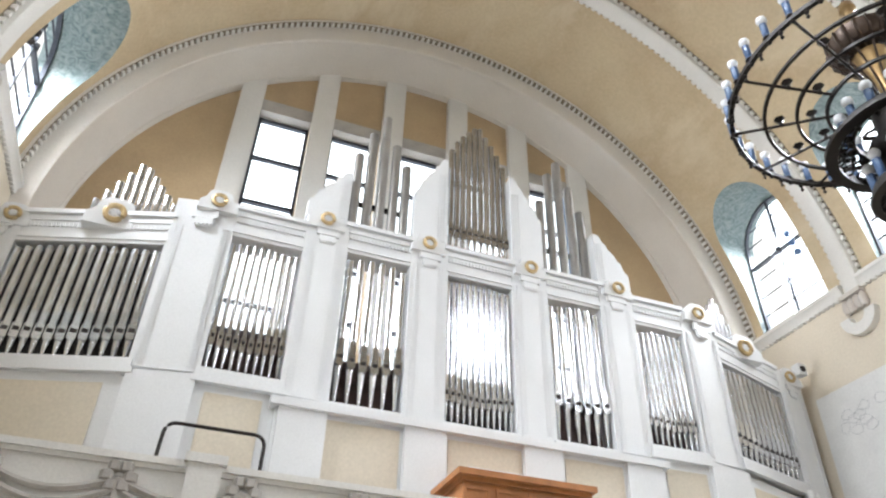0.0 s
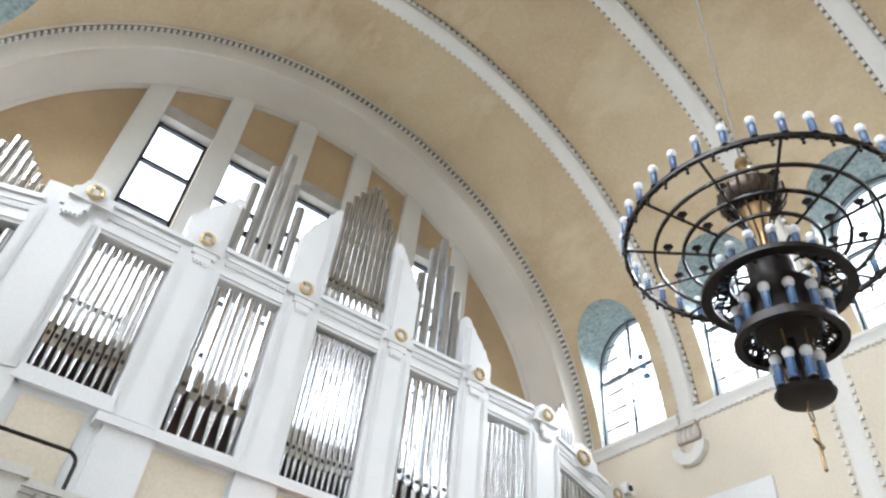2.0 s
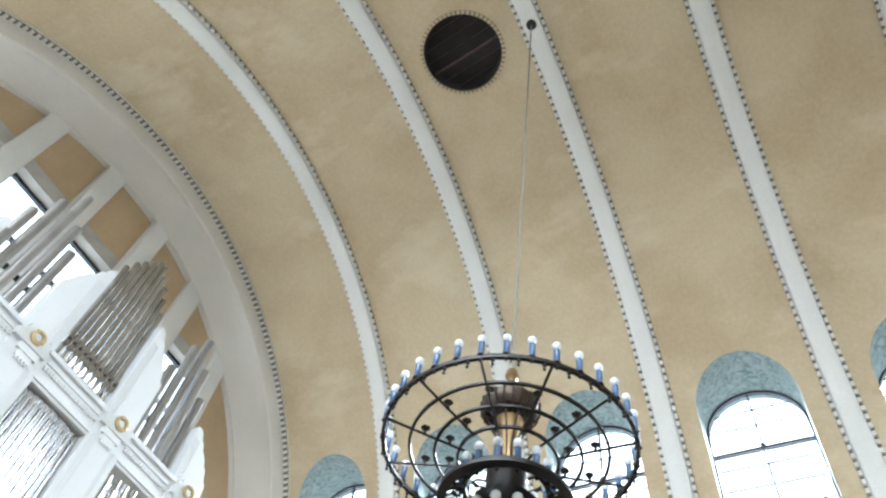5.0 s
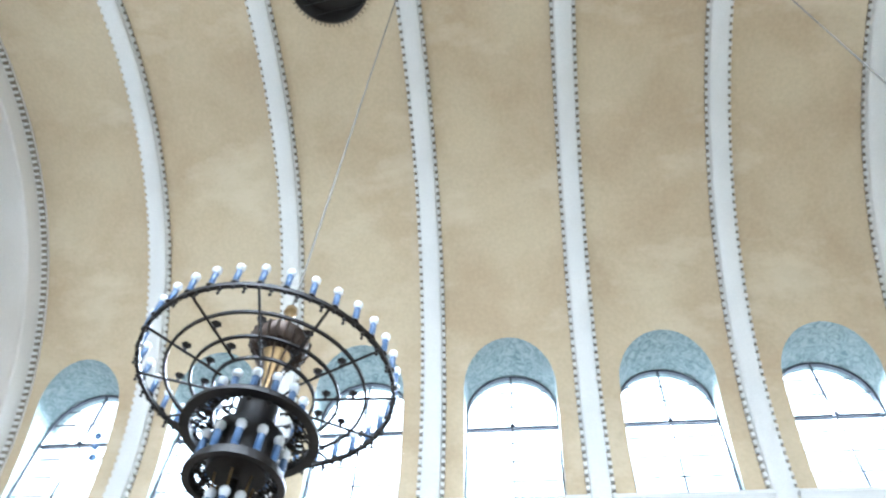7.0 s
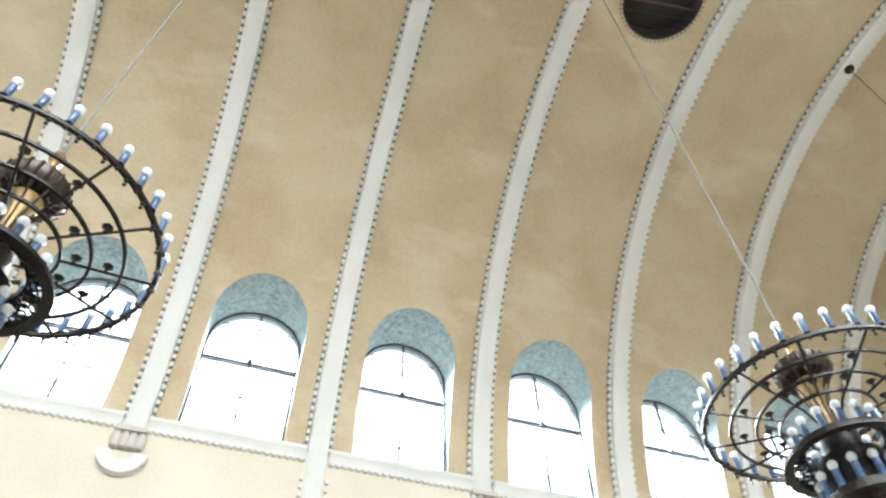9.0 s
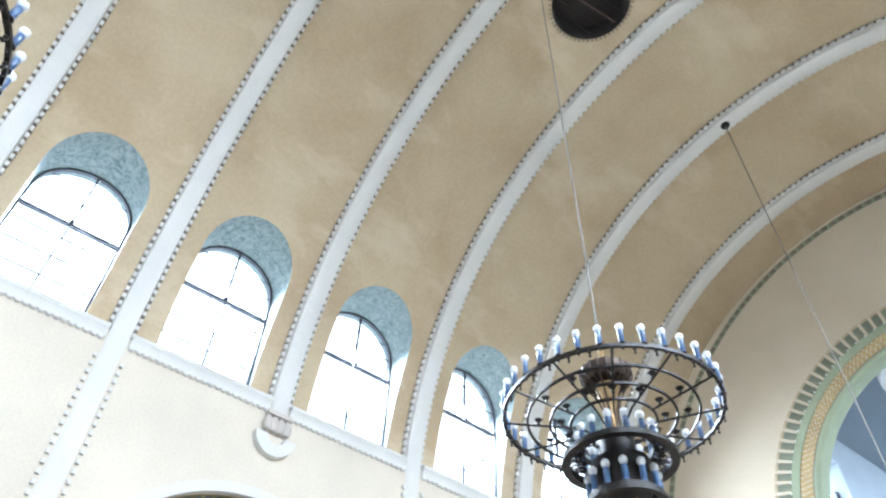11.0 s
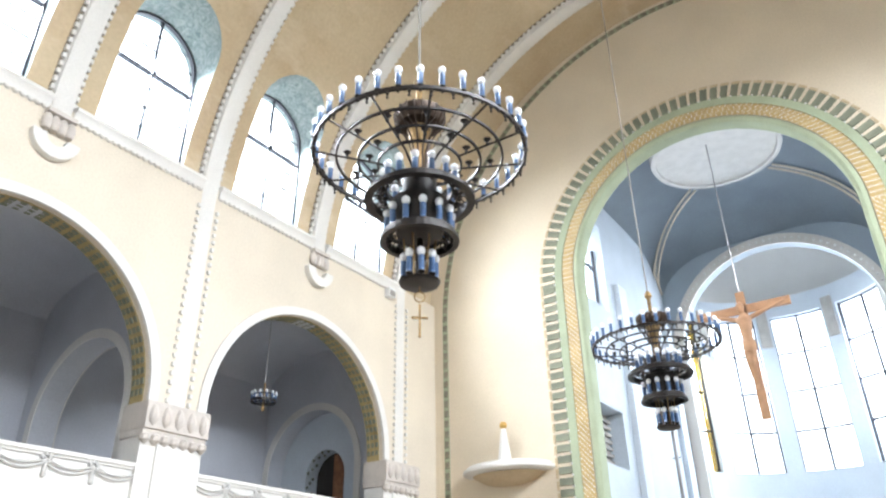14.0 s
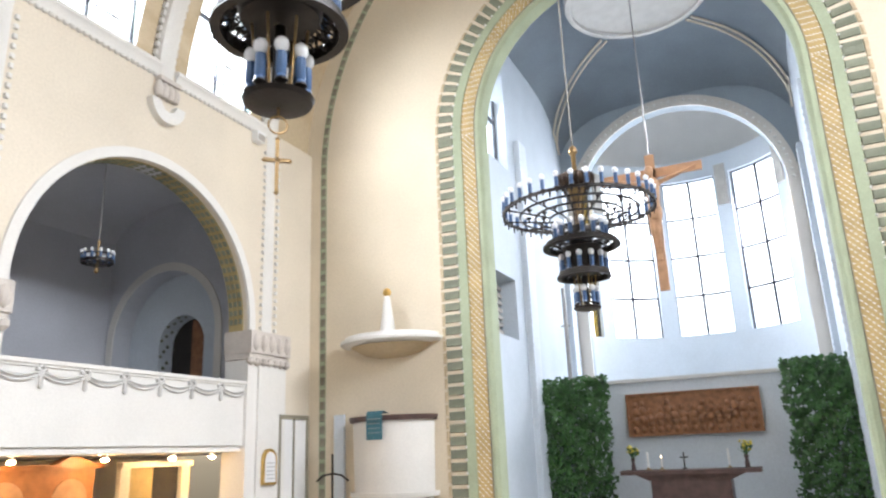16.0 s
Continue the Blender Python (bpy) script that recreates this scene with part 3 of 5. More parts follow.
for x0, x1, z0, z1, n in BAYS:
    # dark sheet as painted shade in end and middle bays, a low board in the open ones; cornice with teeth, foot rail
    bm = B()
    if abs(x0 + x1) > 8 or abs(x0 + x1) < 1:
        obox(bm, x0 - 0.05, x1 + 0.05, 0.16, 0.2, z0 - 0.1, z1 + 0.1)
        part("interior", bm, DARK, organ, "dark sheet painted as the shade behind the pipes")
    else:
        obox(bm, x0 - 0.05, x1 + 0.05, 0.24, 0.28, z0 - 0.1, z0 + 0.8)
        part("low_board", bm, ALTAR, organ, "dark brown board behind the pipe feet")
    bm = B()
    obox(bm, x0 - 0.02, x1 + 0.02, -0.1, 0.3, z1, z1 + 0.52)
    part("cornice", bm, PAINT, organ)
    for e, d, lo, hi in ((0.02, -0.125, 0.05, 0.12), (0.02, -0.12, 0.34, 0.41), (0.06, -0.155, 0.45, 0.52)):
        bm = B()
        obox(bm, x0 - e, x1 + e, d, -0.1, z1 + lo, z1 + hi)
        part("cornice_moulding", bm, PAINT, organ)
    bm = B()
    m = int((x1 - x0) / 0.055)
    for j in range(m):
        xx = x0 + (x1 - x0) * (j + 0.5) / m
        obox(bm, xx - 0.016, xx + 0.016, -0.125, -0.1, z1 + 0.23, z1 + 0.3)
    part("dentil_course", bm, PAINT, organ, kind="stuff")
    bm = B()
    obox(bm, x0 - 0.05, x1 + 0.05, -0.16, 0.4, z0 - 0.16, z0)
    obox(bm, x0 - 0.08, x1 + 0.08, -0.19, -0.1, z0 - 0.2, z0 - 0.13)
    part("foot_rail", bm, PAINT, organ)


def pipe(x, y, z0, z1, r, foot, mat=TIN, square=False, name="pipe"):
    bm = B()
    seg = 4 if square else 14
    if square:
        for a, b, c, d in ((z0, z1, r, 0.0),):
            box(bm, x - r, x + r, y - r, y + r, a, b)
            box(bm, x - r * 0.8, x + r * 0.8, y - r * 0.8, y + r * 0.8, b, b + 0.03)
    else:
        lathe(bm, [(r * 0.28, z0), (r * 0.98, z0 + foot), (r, z0 + foot + 0.01), (r, z1), (r * 0.94, z1 + 0.002), (r * 0.92, z1 - 0.06)], (x, y, 0), seg)
        # flat upper lip, the slot of the mouth and its ears
        box(bm, x - r * 0.62, x + r * 0.62, y - r * 1.04, y - r * 0.7, z0 + foot + 0.10, z0 + foot + 0.34)
        for s in (-1, 1):
            box(bm, x + s * r * 0.78 - 0.008, x + s * r * 0.78 + 0.008, y - r * 1.3, y - r * 0.6, z0 + foot - 0.05, z0 + foot + 0.14)
        box(bm, x - r * 0.8, x + r * 0.8, y - r * 1.12, y - r * 0.7, z0 + foot - 0.06, z0 + foot + 0.04)
    p = part(name, bm, mat, organ, smooth=not square)
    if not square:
        # dark box paints the shade inside the mouth slot
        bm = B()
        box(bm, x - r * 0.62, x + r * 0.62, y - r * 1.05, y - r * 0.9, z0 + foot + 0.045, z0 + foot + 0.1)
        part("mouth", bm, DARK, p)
    return p


rnd = random.Random(4)
for b, (x0, x1, z0, z1, n) in enumerate(BAYS):
    w = (x1 - x0) / n
    foot = (0.33, 0.42, 0.62, 0.40, 0.62, 0.40, 0.33)[b]
    for j in range(n):
        x = x0 + w * (j + 0.5)
        t = (j + 0.5) / n
        arch = 0.06 * (1 - math.sin(math.pi * t))
        pipe(x, bay_axis(x) - 0.02, z0, z1 - 0.04 - arch - (0.05 * rnd.random() if b in (1, 2, 4, 5) else 0), w * (0.37 if b in (1, 2, 4, 5) else 0.43), foot * (0.9 + 0.25 * abs(t - 0.5)), TIN)
# upper groups
for tops in (((-2.04, 9.93), (-1.83, 10.47), (-1.62, 10.94), (-1.41, 10.33), (-1.22, 9.92)), ((1.26, 9.95), (1.46, 10.65), (1.66, 11.0), (1.87, 10.45), (2.06, 9.93))):
    for x, zt in tops:
        bm = B()
        lathe(bm, [(0.08, 8.3), (0.08, zt), (0.072, zt + 0.005), (0.068, zt - 0.1)], (x, 0.12, 0), 12)
        part("pipe", bm, ZINC, organ, "matt grey zinc pipe", True)
    bm = B()
    box(bm, tops[0][0] - 0.06, tops[4][0] + 0.06, 0.2, 0.25, 8.95, 9.03)
    part("stay_bar", bm, IRON, organ)
hs = (10.55, 10.78, 10.95, 11.1, 11.24, 11.26, 11.08, 10.9, 10.7, 10.45)
for j, h in enumerate(hs):
    pipe(0.04 + (j - 4.5) * 0.108, 0.05, 8.34, h, 0.049, 0.36, TIN)
for z in (8.9, 9.82):
    bm = B()
    box(bm, -0.5, 0.58, 0.08, 0.13, z, z + 0.06)
    part("stay_bar", bm, ZINC, organ)
bm = B()
box(bm, -0.52, 0.6, 0.2, 0.22, 8.3, 8.62)
part("backboard", bm, PALEWOOD, organ, "pale wooden board behind the pipe feet")
for xc in (-5.15, 5.02):
    for j in range(10):
        h = 9.05 - 0.17 * abs(j - 4.3)
        x = xc + (j - 4.5) * 0.122
        pipe(x, bay_axis(x) + 0.2, 7.8, h, 0.048, 0.1, TIN)
# rosettes
for x, z, r in ((-6.6, 7.72, 0.11), (-5.3, 7.78, 0.15), (-3.99, 8.1, 0.11), (-2.45, 8.23, 0.11), (-0.86, 8.23, 0.11), (0.86, 8.23, 0.11), (2.45, 8.23, 0.11), (3.99, 8.1, 0.11), (5.2, 7.88, 0.15), (6.55, 7.78, 0.11)):
    bm = B()
    n = 16
    y = bay_axis(x) - 0.22
    tube(bm, [(x + r * 0.8 * math.cos(2 * math.pi * i / n), y, z + r * 0.8 * math.sin(2 * math.pi * i / n)) for i in range(n)], r * 0.28, 6, True)
    ro = part("rosette", bm, PALEGOLD, organ, "gilded rosette ring", True)
    bm = B()
    for i in range(7):
        a = 2 * math.pi * i / 6
        q = 0.0 if i == 6 else r * 0.32
        lathe(bm, [(0.002, -0.03), (r * 0.2, -0.015), (r * 0.2, 0.015), (0.002, 0.03)], (x + q * math.cos(a), y + 0.01, z + q * math.sin(a)), 6)
    part("flower", bm, PAINT, ro, "white flower")
    bm = B()
    top = z + r * 1.75
    prism(bm, [(x - r * 2.5, z - r * 1.4), (x + r * 2.5, z - r * 1.4), (x + r * 2.4, z - r * 0.2), (x + r * 1.7, z + r * 0.4), (x + r * 1.4, z + r * 1.4), (x + r * 0.7, top), (x - r * 0.7, top), (x - r * 1.4, z + r * 1.4), (x - r * 1.7, z + r * 0.4), (x - r * 2.4, z - r * 0.2)], y + 0.03, y + 0.25)
    part("rosette_plate", bm, PAINT, organ, smooth=False)
# stepped scroll panels beside the upper pipes
for x0, sg, h0, h1, w in ((-2.76, 1, 0.28, 1.02, 0.62), (-1.1, 1, 0.98, 1.85, 0.56), (1.16, -1, 0.98, 1.85, 0.56), (2.78, -1, 0.28, 1.05, 0.62)):
    steps = [(0.0, 0.0), (0.03, 0.06), (0.10, 0.08), (0.16, 0.2), (0.2, 0.32), (0.3, 0.36), (0.36, 0.48), (0.46, 0.56), (0.56, 0.62), (0.62, 0.76), (0.72, 0.8), (0.78, 0.93), (0.88, 1.0), (1.0, 0.98)]
    prof = [(0, 0)] + [(w * u, h0 + (h1 - h0) * v) for u, v in steps] + [(w, 0)]
    bm = B()
    prism(bm, [(x0 + sg * u, 8.33 + z) for u, z in prof], -0.08, 0.1)
    part("scroll_panel", bm, PAINT, organ, "white stepped scroll panel")
    for q in range(3):
        bm = B()
        u = x0 + sg * (w - 0.04 - 0.045 * q)
        box(bm, min(u, u - sg * 0.02), max(u, u - sg * 0.02), -0.092, -0.08, 8.4, 8.33 + h1 * 0.8)
        part("fluting", bm, PAINT, organ)
# base of the case with cream panels
for x0, x1 in ((-7.0, -4.1), (-4.1, -2.75), (2.75, 4.1), (4.1, 7.0)):
    part("base", obox(B(), x0, x1, -0.1, 0.6, 2.9, 5.45), PAINT, organ, "white panelled base")
part("base", obox(B(), -2.75, 2.75, -0.2, 0.6, 2.9, 5.3), PAINT, organ, "white panelled base")
part("base_cornice", obox(B(), -2.82, 2.82, -0.32, -0.1, 5.22, 5.32), PAINT, organ)
for x0, x1 in ((-6.4, -4.75), (-3.6, -2.9), (-2.1, -1.15), (-0.5, 0.55), (1.2, 2.1), (2.9, 3.6), (4.6, 6.1)):
    bm = B()
    dd = -0.2 if abs(x0 + x1) < 5 else -0.1
    obox(bm, x0, x1, dd - 0.012, dd, 3.3, 5.16 if abs(x0 + x1) < 5 else 5.3)
    part("base_panel", bm, CREAM_WALL, organ, "cream base panel")
for x0, x1, z0, z1 in PIL:
    bm = B()
    obox(bm, x0 + 0.02, x1 - 0.02, -0.28 if abs(x0 + x1) < 6 else -0.18, 0, 2.9, 5.24 if abs(x0 + x1) < 6 else 5.45)
    part("base_pilaster", bm, PAINT, organ)

# organ gallery: floor, parapet with garlands, rail, console
bm = B()
box(bm, -7.2, 7.2, -2.0, YT, 2.6, 2.9)
solid("gallery_floor", bm, WHITE, "white organ gallery slab", "gallery")

for s in (1, -1):
    lp = thing("window_lamp", "three small dark round lamps hanging before a nave window", "lamp", "window lamps")
    for j in range(3):
        y, z = WIN[0] - 0.42 - 0.06 * j, 11.15 - 0.27 * j
        bm = B()
        lathe(bm, [(0.01, -0.07), (0.06, -0.05), (0.085, 0), (0.06, 0.05), (0.01, 0.07)], (s * (GLASS_X - 0.16), y, z), 8)
        part("lamp_body", bm, SLEEVE if s > 0 else IRON, lp, smooth=True)
        bm = B()
        rod(bm, (s * (GLASS_X - 0.16), y, z), (s * (GLASS_X - 0.02), y, z + 0.03), 0.012)
        part("bracket", bm, IRON, lp)


def parapet(x0, x1, y0, y1, z0, z1, label, pitch=0.75, size=1.0, stone=RELIEFWHITE):
    """A white gallery front with a moulded top and hanging garlands, from (x0, y0) to (x1, y1)."""
    a, b = Vector((x0, y0, 0)), Vector((x1, y1, 0))
    u = (b - a).normalized()
    nrm = Vector((u.y, -u.x, 0))
    L = (b - a).length
    ob = thing("parapet", label, "parapet", "gallery parapets", "structure")

    def bx(bm, s0, s1, d0, d1, za, zb):
        vs = [bm.verts.new(a + u * s + nrm * d + Vector((0, 0, z))) for z in (za, zb) for s, d in ((s0, d0), (s1, d0), (s1, d1), (s0, d1))]
        for f in ((0, 1, 2, 3), (4, 5, 6, 7), (0, 1, 5, 4), (1, 2, 6, 5), (2, 3, 7, 6), (3, 0, 4, 7)):
            bm.faces.new([vs[i] for i in f])
    bm = B()
    bx(bm, 0, L, -0.1, 0.1, z0, z1 - 0.1)
    part("panel", bm, WHITE, ob)
    bm = B()
    bx(bm, 0, L, -0.16, 0.16, z1 - 0.06, z1)
    bx(bm, 0, L, -0.12, 0.13, z1 - 0.1, z1 - 0.06)
    part("coping", bm, WHITE, ob)
    n = max(1, round(L / pitch))
    top = 0.22 if size > 1 else 0.15
    for i in range(n):
        s0, s1 = L * i / n, L * (i + 1) / n
        bm = B()
        for k in range(3 if size > 1 else 2):
            pts = []
            for j in range(9):
                t = j / 8
                p = a + u * (s0 + (s1 - s0) * t) + nrm * 0.125
                pts.append(p + Vector((0, 0, z1 - top - size * (0.045 * k + (0.08 + 0.02 * k) * math.sin(math.pi * t)))))
            tube(bm, pts, 0.018 * size, 5)
        part("garland", bm, stone, ob, "carved garland", True)
        bm = B()
        c = a + u * s0 + nrm * 0.12
        for k in range(6):
            an = k * math.pi / 3
            lathe(bm, [(0.004, -0.035 * size), (0.035 * size, -0.02 * size), (0.035 * size, 0.02 * size), (0.004, 0.035 * size)], tuple(c + u * 0.055 * size * math.cos(an) + Vector((0, 0, z1 - top + 0.02 + 0.055 * size * math.sin(an)))), 6)
        lathe(bm, [(0.02, z1 - top - 0.24), (0.04, z1 - top - 0.21), (0.03, z1 - top - 0.08), (0.045, z1 - top)], (c.x, c.y, 0), 6)
        part("tassel", bm, stone, ob, "carved blossom and tassel", True)
    return ob


parapet(-7.2, 7.2, -2.0, -2.0, 2.6, 3.78, "white organ gallery parapet with grey carved garlands", 1.05, 1.7, STONE)
for s in (1, -1):
    for k in (3, 5, 7):
        y0, y1 = RIB[k] + AR + 0.05, RIB[k] - AR - 0.05
        if s > 0:
            parapet(W + 0.12, W + 0.12, y0, y1, 2.72, 3.88, "white side gallery parapet with carved garlands")
        else:
            parapet(-W - 0.12, -W - 0.12, y1, y0, 2.72, 3.88, "white side gallery parapet with carved garlands")

post = thing("parapet_post", "plain white square post of the organ gallery parapet", "post", "parapet posts", "structure")
bm = B()
box(bm, -3.6, -3.3, -2.2, -1.9, 2.6, 3.76)
part("shaft", bm, WHITE, post)
bm = B()
box(bm, -3.63, -3.27, -2.23, -1.87, 3.76, 3.84)
part("cap", bm, WHITE, post)

twin = thing("twin_spot_lamp", "two small white cylindrical spot lamps on the organ base", "lamp")
for x in (6.12, 6.32):
    yb = bay_axis(x) - 0.2
    bm = B()
    lathe(bm, [(0.07, 5.32), (0.075, 5.34), (0.075, 5.56), (0.05, 5.58), (0.045, 5.35)], (x, yb, 0), 16)
    part("lamp_body", bm, PAINT, twin, smooth=True)
    bm = B()
    rod(bm, (x, yb, 5.42), (x, yb + 0.12, 5.42), 0.015)
    part("bracket", bm, ZINC, twin)

rail = thing("hand_rail", "black bent tube hand rail on the organ gallery", "rail")
bm = B()
pts = [(-3.95, -0.55, 3.9)]
for cx, sg, a0 in ((-3.8, -1, 0), (-2.95, 1, 1)):
    for j in range(5):
        a = math.pi / 2 * j / 4
        k = a if a0 == 0 else math.pi / 2 - a
        pts.append((cx + sg * 0.12 * math.cos(k), -0.55, 4.58 + 0.12 * math.sin(k)))
pts.append((-2.83, -0.55, 3.9))
tube(bm, pts, 0.022, 8)
part("top_tube", bm, IRON, rail, smooth=True)
bm = B()
tube(bm, [(-3.95, -0.55, 4.25), (-2.83, -0.55, 4.25)], 0.016, 8)
for x in (-3.95, -2.83):
    rod(bm, (x, -0.55, 2.9), (x, -0.55, 4.0), 0.022, 8)
part("lower_tube", bm, IRON, rail)

console = thing("organ_console", "brown wooden organ console cabinet on the gallery", "console")
bm = B()
box(bm, -0.68, 0.86, -1.25, -0.45, 2.9, 4.28)
part("body", bm, WOOD, console)
bm = B()
box(bm, -0.78, 0.95, -1.36, -0.4, 4.33, 4.40)
box(bm, -0.72, 0.9, -1.3, -0.42, 4.28, 4.33)
part("top", bm, WOOD, console)
for j in range(4):
    bm = B()
    x = -0.7 + j * 0.4
    for q in ((x, x + 0.34, 4.2, 4.24), (x, x + 0.34, 3.3, 3.34), (x, x + 0.04, 3.34, 4.2), (x + 0.3, x + 0.34, 3.34, 4.2)):
        box(bm, q[0], q[1], -1.27, -1.25, q[2], q[3])
    part("panel_frame", bm, WOOD, console)
lampb = thing("strip_lamp", "white strip lamp lit on top of the console", "lamp")
bm = B()
box(bm, -0.5, 0.25, -0.95, -0.87, 4.5, 4.53)
part("tube", bm, TUBE, lampb)
bm = B()
box(bm, -0.52, 0.27, -0.97, -0.85, 4.53, 4.56)
for x in (-0.4, 0.15):
    rod(bm, (x, -0.91, 4.45), (x, -0.91, 4.54), 0.012)
part("housing", bm, PAINT, lampb)

# board on the wall by the organ
mural = thing("wall_board", "white wall board with a faint grey drawing", "board")
bm = B()
box(bm, W - 0.04, W - 0.001, -2.24, 0.75, 5.2, 7.47)
part("board", bm, PAPER, mural)
bm = B()
rnd = random.Random(8)
for j in range(26):
    cy, cz = rnd.uniform(-1.7, 0.4), rnd.uniform(6.55, 7.0)
    pts = [(W - 0.043, cy + 0.13 * math.cos(a * 0.8) * rnd.uniform(0.6, 1.2), cz + 0.1 * math.sin(a * 0.8) * rnd.uniform(0.6, 1.2)) for a in range(8)]
    tube(bm, pts, 0.004, 4, True)
part("drawing", bm, INK, mural, "faint grey drawing", kind="stuff")
speaker = thing("wall_speaker", "small grey loudspeaker on the organ wall", "speaker")
bm = B()
box(bm, 6.75, 6.93, 0.55, 0.72, 7.86, 8.08)
part("cabinet", bm, PAINT, speaker)
bm = B()
lathe(bm, [(0.06, 0), (0.06, 0.02)], (0, 0, 0), 12)
for v in bm.verts:
    v.co = Vector((6.84 + v.co.x, 0.55 - v.co.z, 7.97 + v.co.y))
part("cone", bm, DARK, speaker)

# ---- chandeliers ----
sleeve_bm = B()
lathe(sleeve_bm, [(0.012, 0.0), (0.03, 0.012), (0.024, 0.03), (0.027, 0.035), (0.027, 0.15), (0.014, 0.155)], seg=8)
sleeve_me = mesh_of("candle", sleeve_bm, SLEEVE, True)
bulb_bm = B()
lathe(bulb_bm, [(0.014, 0.15), (0.03, 0.165), (0.039, 0.19), (0.036, 0.212), (0.02, 0.23), (0.004, 0.235)], seg=10)
bulb_me = mesh_of("bulb", bulb_bm, BULB, True)
cup_bm = B()
lathe(cup_bm, [(0.004, -0.07), (0.018, -0.05), (0.008, -0.02), (0.034, 0.0), (0.03, 0.012), (0.01, 0.014)], seg=8)
cup_me = mesh_of("drip_cup", cup_bm, IRON, True)


def candles(parent, n, R, z, phase=0.0, k=1.0):
    for i in range(n):
        a = 2 * math.pi * (i + phase) / n
        c = part("candle", sleeve_me, None, parent)
        c.matrix_basis = Matrix.Translation((R * math.cos(a), R * math.sin(a), z)) @ Matrix.Diagonal((k, k, k, 1))
        part("bulb", bulb_me, None, c)
        part("drip_cup", cup_me, None, c)


def pierced_band(R, r_in, z, h, seg=40):
    """A drum tier: two hoops with scrolled ironwork between, and a flat pierced rim inside."""
    bm = B()
    hoop(bm, R, z, 0.02, 0.07, seg=seg)
    hoop(bm, r_in, z + h, 0.02, 0.05, seg=seg)
    for i in range(seg // 2):
        a = 2 * math.pi * i / (seg // 2)
        for da in (0.07, -0.07):
            pts = []
            for j in range(7):
                t = j / 6
                r = R + (r_in - R) * t
                b = a + da * math.sin(2 * math.pi * t) * 1.6
                pts.append((r * math.cos(b), r * math.sin(b), z + 0.03 + h * t))
            tube(bm, pts, 0.009, 4)
        b = a + math.pi / (seg // 2)
        lathe(bm, [(0.002, -0.02), (0.028, 0), (0.002, 0.02)], ((R + r_in) / 2 * math.cos(b), (R + r_in) / 2 * math.sin(b), z + h / 2 + 0.03), 6)
    return bm


